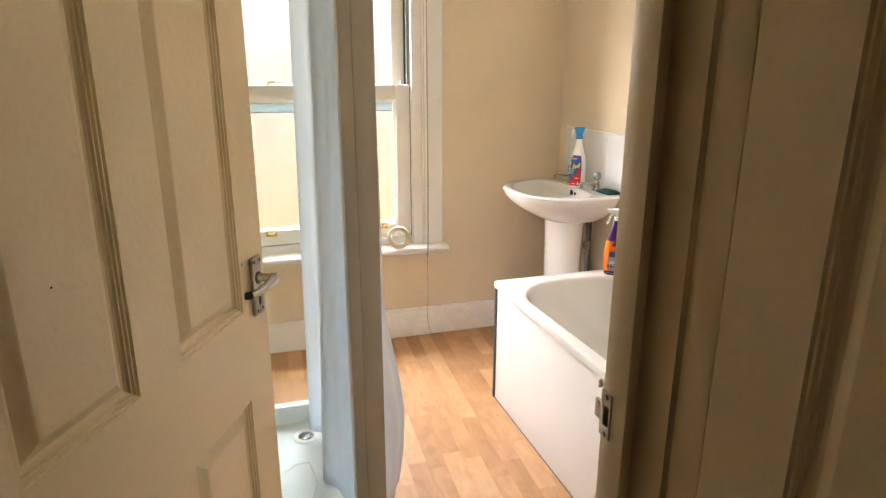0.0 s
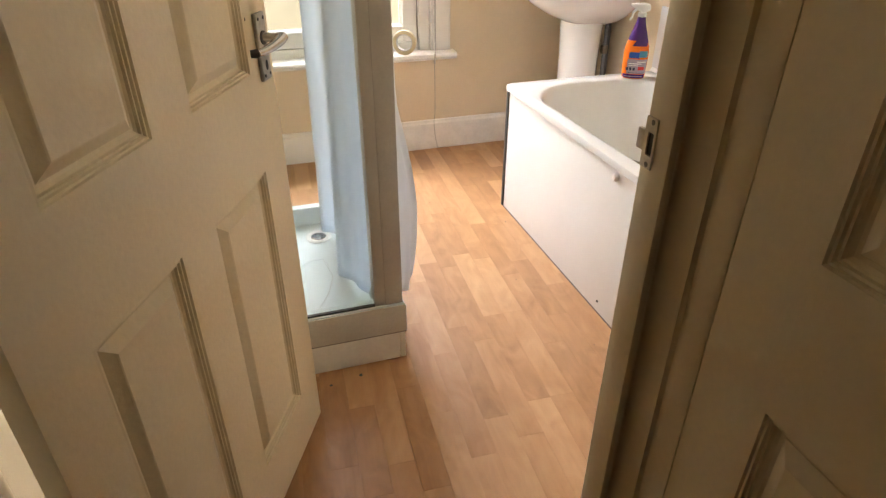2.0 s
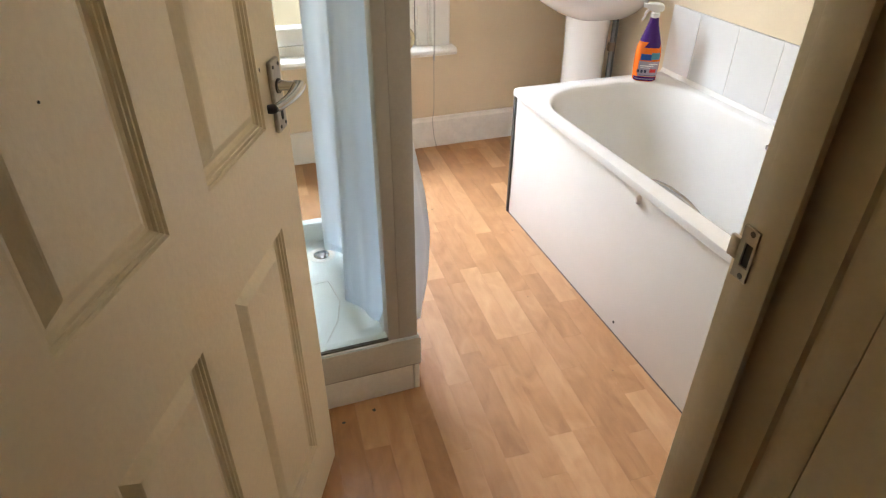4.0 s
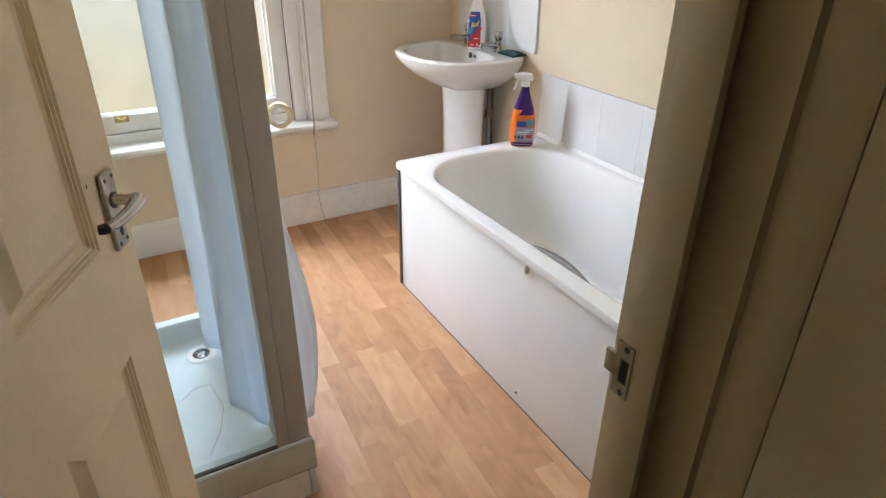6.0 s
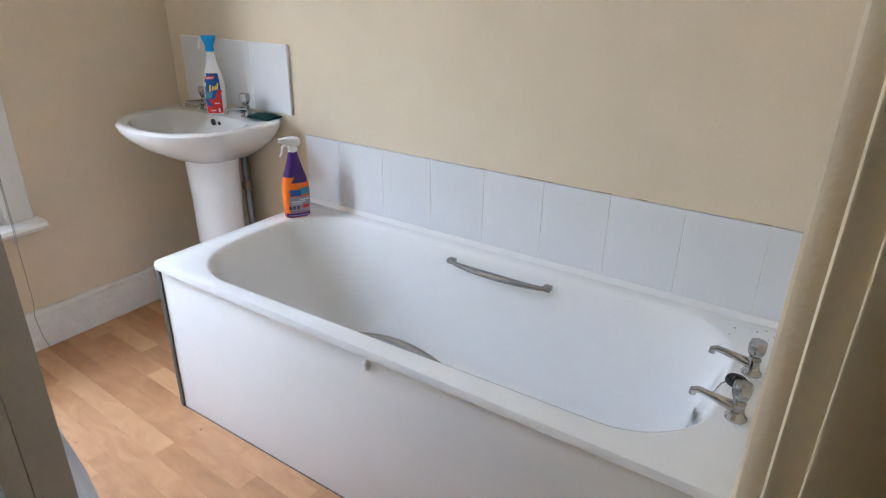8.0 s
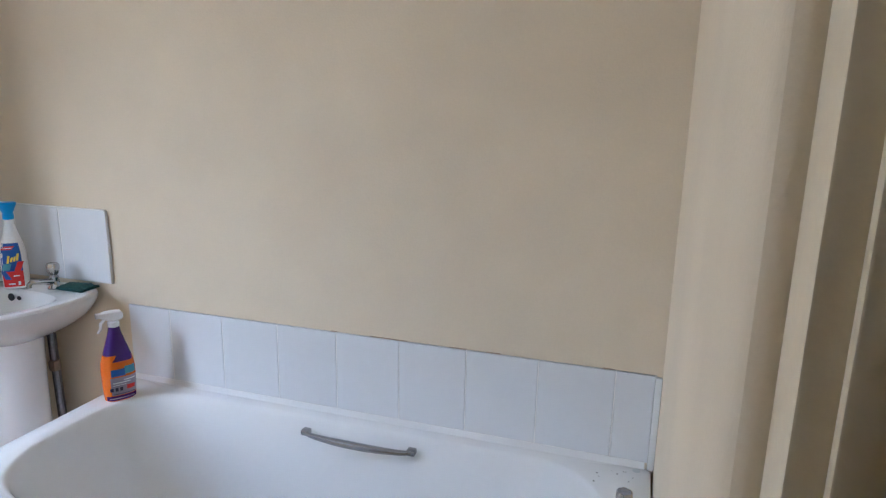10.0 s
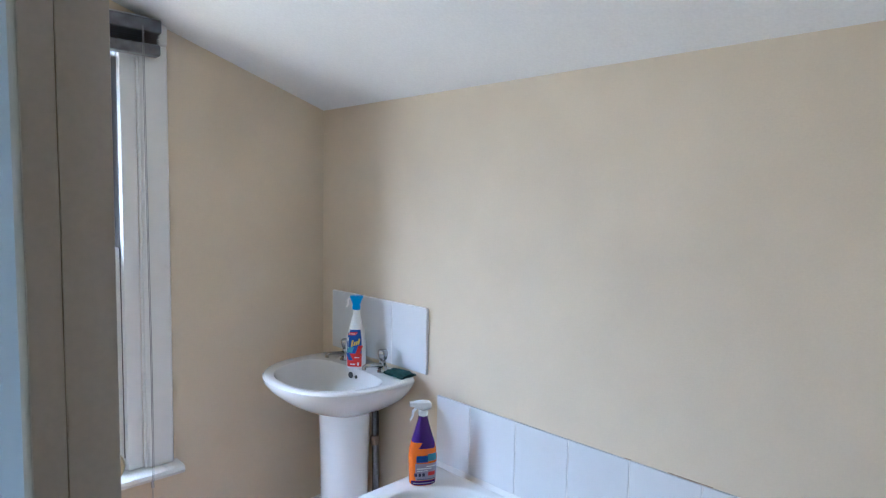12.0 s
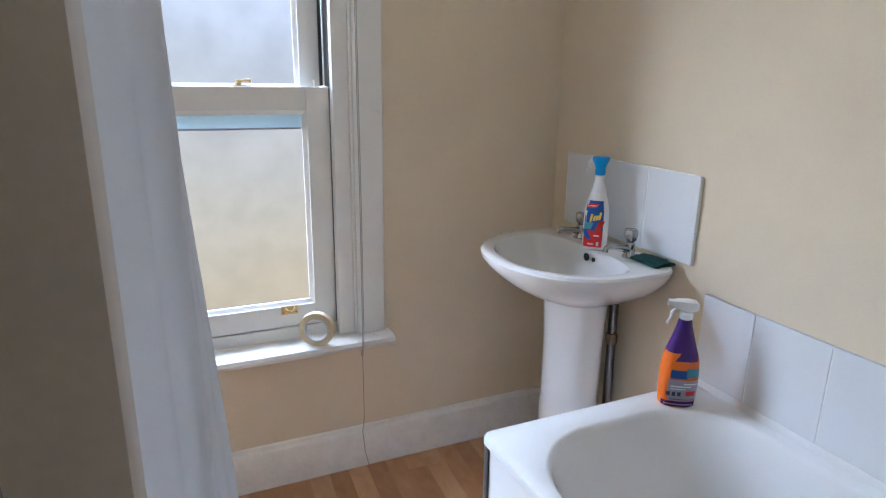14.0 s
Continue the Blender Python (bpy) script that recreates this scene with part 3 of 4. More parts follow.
def panel_door(name, label, width, m, handle=True, kind="structure"):
    """u runs from the latch edge (0) to the hinge edge, v = 0 is the hall face, +v goes into the leaf."""
    d = thing(name, (0, 0, 0), label, "door", kind=kind)
    th, top = 0.038, 1.985
    cols = [(0.103, 0.322), (0.432, 0.652)]
    rows = [(0.170, 0.773), (0.963, 1.560), (1.665, 1.880)]
    us = [0, cols[0][0], cols[0][1], cols[1][0], cols[1][1], width]
    zs = [0.006, *[z for r in rows for z in r], top]
    for sign, face in ((-1, 0.0), (1, th)):
        b = bmesh.new()
        for i in range(5):
            for k in range(7):
                if i in (1, 3) and k in (1, 3, 5):
                    continue
                bm_v = [b.verts.new((u, face, z)) for u, z in ((us[i], zs[k]), (us[i + 1], zs[k]), (us[i + 1], zs[k + 1]), (us[i], zs[k + 1]))]
                b.faces.new(bm_v)
        bmesh.ops.remove_doubles(b, verts=b.verts, dist=1e-5)
        if sign == -1:
            edge = [(0, 0), (0, th), (width, th), (width, 0)]
            for (ua, va), (ub, vb) in (((0, 0.0), (0, th)), ((width, 0.0), (width, th))):
                b.faces.new([b.verts.new(p) for p in ((ua, va, zs[0]), (ub, vb, zs[0]), (ub, vb, top), (ua, va, top))])
            for z in (zs[0], top):
                b.faces.new([b.verts.new((u, v, z)) for u, v in edge])
            bmesh.ops.remove_doubles(b, verts=b.verts, dist=1e-5)
        part("leaf", b, DOORP, d, smooth=False, local=True)
        for c in cols:
            for r in rows:
                b = bmesh.new()
                door_panel(*c, *r, face, sign, b)
                part("panel", b, DOORP, d, local=True, smooth=False)
    if handle:
        h = part("backplate", box((0.027, -0.009, 0.940), (0.066, -0.0005, 1.062), 0.003, 3), BRASSY, d, "worn chrome backplate", local=True)
        for z in (0.950, 1.052):
            for u in (0.035, 0.058):
                part("screw", lathe([(0.0032, 0.0), (0.0032, -0.0012), (0.001, -0.0014)], (u, -0.009, z), "y", 10), DARKTRIM, h, local=True)
        part("keyhole", lathe([(0.006, 0), (0.006, -0.001)], (0.046, -0.009, 0.968), "y", 14, squash=(0.8, 1.6)), BLACK, h, local=True)
        # dark disc puts the lever's shadow on the backplate into colour
        part("shadow_collar", lathe([(0.0125, 0), (0.0125, -0.003)], (0.047, -0.009, 1.018), "y", 18), DARKTRIM, h, "dark ring painted as the shadow round the lever base", local=True)
        l = part("lever", lathe([(0.0095, 0), (0.0085, -0.008), (0.008, -0.022), (0.010, -0.029), (0.0095, -0.035), (0.004, -0.039)], (0.047, -0.011, 1.019), "y", 18), CHROME, d, "chrome lever handle", local=True)
        pts = [(0.038, -0.042, 1.021), (0.045, -0.045, 1.020), (0.058, -0.045, 1.016), (0.078, -0.041, 1.011), (0.096, -0.036, 1.008), (0.110, -0.031, 1.006), (0.118, -0.027, 1.006)]
        g = part("grip", tube(pts, [0.007, 0.012, 0.0115, 0.0095, 0.0088, 0.0085, 0.0078], 14, flat=0.85), CHROME, l, local=True)
        part("grip_end", tube([(0.118, -0.027, 1.006), (0.122, -0.023, 1.006), (0.124, -0.017, 1.006)], [0.0078, 0.0078, 0.007], 12), DARKTRIM, l, "dark lever end", local=True)
        part("latch", box((-0.009, 0.012, 0.985), (0.0, 0.026, 1.005), 0.002), BRASSY, d, "worn latch bolt", local=True)
    d.matrix_basis = m
    return d


ANG = math.degrees(math.atan2(-0.902, -0.4325))
# u runs from the latch edge to the hinge, v into the leaf
door_1 = panel_door("door_1", "cream six-panel bathroom door standing half open", 0.755, Matrix.Translation((0.148, 1.262, 0)) @ Matrix.Rotation(radians(ANG), 4, "Z") @ Matrix.Diagonal((1, -1, 1, 1)))
# side door in the hallway: face looks to -x, its edge starts beside the mouldings and runs to -y
door_2 = panel_door("door_2", "cream six-panel door closed in the dim hallway", 0.755, Matrix.Translation((0.5795, 0.4462, 0)) @ Matrix.Rotation(radians(-90), 4, "Z"), handle=False)


# hinges
for z in (0.25, 1.05, 1.75):
    h = thing("hinge", (JAMB_L + 0.012, 0.612, z), "painted butt hinge on the bathroom door", "hinge", "hinges of the bathroom door")
    b = lathe([(0.006, 0), (0.006, 0.09)], (JAMB_L + 0.004, 0.607, z), n=12)
    box((JAMB_L - 0.002, 0.582, z), (JAMB_L + 0.0015, 0.606, z + 0.09), bm=b)
    part("knuckle", b, DOORP, h)


def strike():
    s = thing("strike_plate", (JAMB_R - 0.012, 0.58, 0.97), "worn metal strike plate on the door jamb", "strike plate")
    x = JAMB_R - 0.012
    b = bmesh.new()
    y0, y1, z0, z1 = 0.564, 0.585, 0.970, 1.032
    hy0, hy1, hz0, hz1 = 0.567, 0.578, 0.986, 1.014
    for lo, hi in (((y0, z0), (y1, hz0)), ((y0, hz1), (y1, z1)), ((y0, hz0), (hy0, hz1)), ((hy1, hz0), (y1, hz1))):
        box((x - 0.0025, lo[0], lo[1]), (x + 0.0005, hi[0], hi[1]), bm=b)
    part("plate", b, BRASSY, s, smooth=False)
    part("hole", box((x - 0.0004, hy0, hz0), (x + 0.0006, hy1, hz1)), BLACK, s, "dark latch hole", smooth=False)
    part("lip", box((x - 0.0025, 0.585, 0.988), (x + 0.003, 0.599, 1.014), 0.0015), BRASSY, s)
    for z in (0.975, 1.027):
        part("screw", lathe([(0.0035, -0.0028), (0.0035, -0.002)], (x, 0.572, z), "x", 10), DARKTRIM, s)


strike()


# ---- bath ----
def bath_tap(parent, x, y, z, dirx, diry, scale=1.0, head=CHROME):
    """A pillar tap: flange, body, spout towards (dirx, diry), and a fluted head."""
    s = scale
    b = lathe([(0.024 * s, 0), (0.024 * s, 0.004 * s), (0.017 * s, 0.012 * s), (0.014 * s, 0.03 * s), (0.016 * s, 0.042 * s), (0.012 * s, 0.05 * s)], (x, y, z), n=20)
    pts = [(x - dirx * 0.012 * s, y - diry * 0.012 * s, z + 0.022 * s), (x + dirx * 0.02 * s, y + diry * 0.02 * s, z + 0.029 * s), (x + dirx * 0.06 * s, y + diry * 0.06 * s, z + 0.037 * s), (x + dirx * 0.088 * s, y + diry * 0.088 * s, z + 0.041 * s), (x + dirx * 0.097 * s, y + diry * 0.097 * s, z + 0.036 * s), (x + dirx * 0.098 * s, y + diry * 0.098 * s, z + 0.026 * s)]
    tube(pts, [0.012 * s, 0.012 * s, 0.0092 * s, 0.0082 * s, 0.0085 * s, 0.0085 * s], 12, bm=b)
    t = part("tap", b, CHROME, parent, "chrome pillar tap")
    rings = []
    for r, h in ((0.011, 0.05), (0.016, 0.055), (0.0195, 0.064), (0.0215, 0.078), (0.0205, 0.088), (0.017, 0.0925), (0.0165, 0.0915), (0.004, 0.091)):
        rings.append([(x + r * s * (1 + 0.06 * math.cos(6 * a)) * math.cos(a), y + r * s * (1 + 0.06 * math.cos(6 * a)) * math.sin(a), z + h * s) for a in [2 * math.pi * i / 36 for i in range(36)]])
    part("tap_head", loft(rings), TAPTOP, t, "clouded clear acrylic tap head")
    return t


RIM = 0.556


def bath():
    b = thing("bath", (1.45, 1.46, 0), "white acrylic bath with chrome grips against the tiled wall", "bath")
    k = 12
    x0, x1, y0, y1 = 1.100, 1.797, 0.594, 2.319
    rings = [
        round_rect(x0 + 0.012, x1, y0, y1 - 0.012, 0.015, RIM - 0.026, k),
        round_rect(x0, x1, y0, y1, 0.022, RIM - 0.024, k),
        round_rect(x0, x1, y0, y1, 0.022, RIM - 0.009, k),
        round_rect(x0 + 0.002, x1 - 0.001, y0 + 0.002, y1 - 0.002, 0.022, RIM - 0.003, k),
        round_rect(x0 + 0.008, x1 - 0.004, y0 + 0.008, y1 - 0.008, 0.022, RIM, k),
    ]
    ix0, ix1, iy0, iy1 = 1.150, 1.742, 0.712, 2.234
    fx0, fx1, fy0, fy1 = 1.255, 1.645, 0.860, 1.80
    rings.append(round_rect(ix0 - 0.012, ix1 + 0.012, iy0 - 0.012, iy1 + 0.012, 0.20, RIM, k, 0.22))
    rings.append(round_rect(ix0 - 0.004, ix1 + 0.004, iy0 - 0.004, iy1 + 0.004, 0.195, RIM - 0.004, k, 0.215))
    for t, z in ((0.02, RIM - 0.016), (0.10, 0.50), (0.24, 0.42), (0.40, 0.32), (0.53, 0.245), (0.61, 0.205), (0.68, 0.180), (0.77, 0.162), (0.87, 0.153), (1.0, 0.15)):
        w = t ** 0.9
        e = t ** 1.25
        rings.append(round_rect(ix0 + (fx0 - ix0) * w, ix1 + (fx1 - ix1) * w, iy0 + (fy0 - iy0) * w, iy1 + (fy1 - iy1) * e, 0.19 - 0.05 * t, z, k, 0.21 - 0.05 * t))
    for t, z in ((0.3, 0.146), (0.8, 0.144)):
        cx, cy = (fx0 + fx1) / 2, (fy0 + fy1) / 2
        hx, hy = (fx1 - fx0) / 2 * (1 - t), (fy1 - fy0) / 2 * (1 - t)
        rings.append(round_rect(cx - hx, cx + hx, cy - hy, cy + hy, min(0.14 * (1 - t) + 0.005, hx * 0.9), z, k, min(0.16 * (1 - t) + 0.005, hx * 0.9)))
    # the opening narrows towards the taps
    for ring in rings[5:]:
        for i, (x, y, z) in enumerate(ring):
            w = min(1.0, max(0.0, (1.65 - y) / 0.75))
            ring[i] = (x + 0.025 * w * w * (3 - 2 * w) * min(1.0, max(0.0, (1.45 - x) / 0.25)), y, z)
    part("tub", loft(rings, caps=(False, True)), ACRYLIC, b)
    part("front_panel", box((1.114, 0.612, 0.003), (1.120, 2.296, RIM - 0.022), 0.001), PANEL, b, "white front panel with a dark gap at the floor")
    part("end_panel", box((1.125, 2.301, 0.003), (1.795, 2.307, RIM - 0.022), 0.001), PANEL, b)
    part("corner_trim", box((1.108, 2.2965, 0.002), (1.124, 2.314, RIM - 0.024), 0.002), DARKTRIM, b, "dark grey corner trim")
    part("floor_strip", box((1.1125, 0.612, 0.0), (1.1155, 2.30, 0.0045)), SEAL, b, "thin dark strip along the floor")
    c = lathe([(0.0, 0.0), (0.012, 0.0005), (0.012, -0.006), (0.008, -0.014), (0.0, -0.015)], (1.1145, 1.457, 0.503), "x", 14, squash=(0.8, 1.2))
    part("panel_clip", c, WHITEPL, b, "small white panel clip")
    part("screw", lathe([(0.0048, 0), (0.0048, -0.0015), (0.0, -0.002)], (1.114, 1.459, 0.042), "x", 12), BLACK, b, "dark screw")
    part("silicone", loft([[(1.7975 - d, y, z) for d, z in ((0, RIM - 0.004), (0.014, RIM - 0.002), (0.006, RIM + 0.010), (0.0, RIM + 0.019))] for y in (0.612, 2.318)]), ACRYLIC, b, "white silicone bead")
    # grips
    for x, sg, zg, dz, ya, yb in ((1.722, -1, 0.516, 0.003, 1.252, 1.606), (1.186, 1, 0.488, 0.027, 1.240, 1.625)):
        pts = []
        for i in range(13):
            t = i / 12
            q = math.sin(math.pi * t)
            pts.append((x + sg * (0.006 + 0.026 * q ** 0.6), ya + (yb - ya) * t, zg + dz * q))
        g = part("grip", tube(pts, [0.0075 + 0.0060 * math.sin(math.pi * i / 12) for i in range(13)], 12, flat=0.8), SATIN, b, "chrome bath grip")
        for y in (ya + 0.004, yb - 0.004):
            part("grip_foot", box((min(x - sg * 0.012, x + sg * 0.014), y - 0.013, zg - 0.008), (max(x - sg * 0.012, x + sg * 0.013), y + 0.013, zg + 0.009), 0.004, 3), SATIN, g)
    bath_tap(b, 1.532, 0.662, RIM, 0, 1, 0.92)
    bath_tap(b, 1.342, 0.662, RIM, 0, 1, 0.92)
    part("waste_plug", lathe([(0.0, 0), (0.021, 0), (0.024, 0.006), (0.022, 0.012), (0.006, 0.014), (0.004, 0.020), (0.0, 0.021)], (1.470, 0.684, RIM + 0.0005), n=20), BLACK, b, "black rubber bath plug")
    chain = [(1.470, 0.684, RIM + 0.02), (1.462, 0.697, RIM + 0.008), (1.455, 0.711, RIM - 0.002), (1.450, 0.728, RIM - 0.04)]
    part("plug_chain", tube(chain, 0.0016, 6), CHROME, b)
    o = lathe([(0.0, 0.0), (0.026, 0.0), (0.028, 0.006), (0.010, 0.009), (0.0, 0.009)], (1.45, 0.748, 0.44), "y", 20)
    part("overflow", o, CHROME, b, "chrome overflow")
    part("drain", lathe([(0.0, 0), (0.03, 0), (0.033, 0.002), (0.028, 0.003), (0, 0.001)], (1.45, 1.04, 0.1445), n=20), CHROME, b, "chrome drain")
    part("stain", lathe([(0.0, 0), (0.0105, 0.0003), (0.006, 0.0008), (0.0, 0.001)], (1.772, 0.632, RIM), n=14), LGREYT, b, "grey water stain on the rim")
    # specks of mould on the tap ledge
    for i in range(9):
        x, y = 1.66 + random.uniform(0, 0.11), 0.68 + random.uniform(-0.04, 0.06)
        part("speck", lathe([(0.0, 0), (random.uniform(0.0012, 0.003), 0.0004), (0.0, 0.0008)], (x, y, RIM), n=7), SEAL, b)


bath()


# ---- basin ----
def basin():
    b = thing("wash_basin", (1.62, 2.692, 0), "white ceramic wash basin on a pedestal", "basin")
    N = 72
    def outline(cx, front, back, half, z, ef=2.2, eb=5.0):
        out = []
        for i in range(N):
            a = 2 * math.pi * i / N
            c, s = math.cos(a), math.sin(a)
            e, r = (eb, back) if c > 0 else (ef, front)
            x = (abs(c) ** (2 / e)) * r * (1 if c > 0 else -1)
            ey = ef if c <= 0 else 2.2 + (eb - 2.2) * min(1, c * 1.6)
            y = (abs(s) ** (2 / ey)) * half * (1 if s > 0 else -1)
            out.append((cx + x, 2.692 + y, z))
        return out
    T = 0.872
    rings = [
        outline(1.655, 0.10, 0.10, 0.10, 0.704),
        outline(1.655, 0.14, 0.125, 0.130, 0.719),
        outline(1.640, 0.190, 0.150, 0.185, 0.748),
        outline(1.630, 0.244, 0.162, 0.246, 0.788),
        outline(1.625, 0.280, 0.170, 0.283, 0.826),
        outline(1.624, 0.296, 0.174, 0.299, T - 0.020),
        outline(1.624, 0.297, 0.174, 0.301, T - 0.009),
        outline(1.624, 0.290, 0.172, 0.296, T - 0.002),
        outline(1.624, 0.279, 0.170, 0.288, T),
        outline(1.605, 0.238, 0.083, 0.246, T - 0.005, 2.2, 2.6),
        outline(1.603, 0.230, 0.076, 0.239, T - 0.012, 2.2, 2.6),
        outline(1.599, 0.206, 0.067, 0.216, T - 0.05, 2.2, 2.5),
        outline(1.595, 0.155, 0.056, 0.165, T - 0.10, 2.2, 2.4),
        outline(1.592, 0.11, 0.045, 0.11, T - 0.128, 2.1, 2.2),
        outline(1.590, 0.03, 0.025, 0.03, T - 0.136, 2, 2),
    ]
    part("bowl", loft(rings, caps=(True, True)), CERAMIC, b)
    rings = []
    for z, sx, sy in ((0.0, 0.098, 0.118), (0.02, 0.098, 0.118), (0.05, 0.096, 0.114), (0.3, 0.095, 0.112), (0.55, 0.097, 0.115), (0.66, 0.102, 0.119), (0.715, 0.105, 0.122)):
        ring = []
        for i in range(40):
            a = 2 * math.pi * i / 40
            c = math.cos(a)
            ring.append((1.645 + sx * (c if c < 0 else 0.75 * c), 2.692 + sy * math.sin(a), z))
        rings.append(ring)
    part("pedestal", loft(rings), CERAMIC, b)
    bath_tap(b, 1.728, 2.564, T, -1, 0.0, 0.95)
    bath_tap(b, 1.728, 2.814, T, -1, 0.0, 0.95)
    for dy, r in ((0.0, 0.013), (-0.036, 0.007)):
        part("overflow_hole", lathe([(0.0, -0.001), (r, -0.001), (r, 0.003), (0, 0.003)], (1.6655, 2.692 + dy, T - 0.029), "x", 16), BLACK, b, "dark overflow hole")
    part("drain", lathe([(0.0, 0), (0.02, 0), (0.022, 0.002), (0, 0.001)], (1.59, 2.692, T - 0.1355), n=18), CHROME, b)
    part("waste_trap", tube([(1.735, 2.618, 0.72), (1.735, 2.615, 0.55), (1.735, 2.612, 0.40), (1.735, 2.61, 0.02)], 0.0145, 12), PIPE, b, "dark waste pipe")
    part("pipe_union", lathe([(0.017, 0), (0.019, 0.006), (0.019, 0.03), (0.016, 0.036)], (1.712, 2.590, 0.575), n=8), COPPER, b, "dull copper pipe union")
    part("supply_hose", tube([(1.712, 2.592, 0.78), (1.712, 2.590, 0.60), (1.714, 2.588, 0.45), (1.722, 2.580, 0.30), (1.735, 2.575, 0.12), (1.738, 2.575, 0.0)], [0.007, 0.007, 0.009, 0.009, 0.009, 0.009], 12), BRAID, b, "grey flexible supply hose")


basin()


# ---- spray bottles ----
def spray_head(parent, x, y, z, fx, fy, material, s=1.0):
    """Collar, pump body with a nozzle towards (fx, fy), and a trigger."""
    part("collar", lathe([(0.014 * s, 0), (0.016 * s, 0.003), (0.016 * s, 0.016), (0.012 * s, 0.020)], (x, y, z), n=18), material, parent)
    px, py = -fy, fx
    def block(rows):
        rings = []
        for f, h, half, tall in rows:
            rings.append([(x + fx * f + px * half * cx, y + fy * f + py * half * cx, z + h + tall * cz) for cx, cz in ((-1, -0.7), (-0.7, -1), (0.7, -1), (1, -0.7), (1, 0.7), (0.6, 1), (-0.6, 1), (-1, 0.7))])
        return loft(rings)
    part("pump_head", block([(-0.026 * s, 0.035, 0.007 * s, 0.008), (-0.020 * s, 0.037, 0.010 * s, 0.014), (0.0, 0.036, 0.012 * s, 0.018), (0.022 * s, 0.040, 0.010 * s, 0.013), (0.034 * s, 0.042, 0.007 * s, 0.008)]), material, parent)
    part("nozzle", block([(0.034 * s, 0.043, 0.008 * s, 0.008), (0.044 * s, 0.043, 0.008 * s, 0.008)]), material, parent)
    b = tube([(x + fx * 0.018 * s, y + fy * 0.018 * s, z + 0.032), (x + fx * 0.033 * s, y + fy * 0.033 * s, z + 0.016), (x + fx * 0.034 * s, y + fy * 0.034 * s, z + 0.0), (x + fx * 0.042 * s, y + fy * 0.042 * s, z - 0.014)], [0.005, 0.005, 0.0048, 0.004], 8)
    part("trigger", b, material, parent)


def oval(x, y, z, a, c, e, turn, n=40):
    """A rounded-oblong ring, half widths a and c, squareness e, turned about z."""
    out = []
    ct, st = math.cos(turn), math.sin(turn)
    for i in range(n):
        t = 2 * math.pi * i / n
        u = a * abs(math.cos(t)) ** (2 / e) * (1 if math.cos(t) > 0 else -1)
        v = c * abs(math.sin(t)) ** (2 / e) * (1 if math.sin(t) > 0 else -1)
        out.append((x + u * ct - v * st, y + u * st + v * ct, z))
    return out


def label_patch(x, y, turn, profile, u0, u1, z0, z1, side=-1, lift=0.0008, skew=0.0):
    """A thin label that follows the bottle's face; u runs across it from -1 to 1."""
    def half(z):
        for (za, aa, ca), (zb, ab, cb) in zip(profile, profile[1:]):
            if za <= z <= zb:
                t = (z - za) / (zb - za)
                return aa + (ab - aa) * t, ca + (cb - ca) * t
        return profile[-1][1:]
    bm = bmesh.new()
    ct, st = math.cos(turn), math.sin(turn)
    rows = []
    for j in range(7):
        z = z0 + (z1 - z0) * j / 6
        row = []
        for i in range(9):
            f = u0 + (u1 - u0) * i / 8 + skew * (j / 6 - 0.5)
            f = max(-0.98, min(0.98, f))
            a, c = half(z)
            e = 2.8
            u = a * f
            v = side * (c * (1 - abs(f) ** e) ** (1 / e) + lift)
            row.append(bm.verts.new((x + u * ct - v * st, y + u * st + v * ct, z)))
        rows.append(row)
    for r, s in zip(rows, rows[1:]):
        for i in range(8):
            bm.faces.new((r[i], r[i + 1], s[i + 1], s[i]))
    return bm


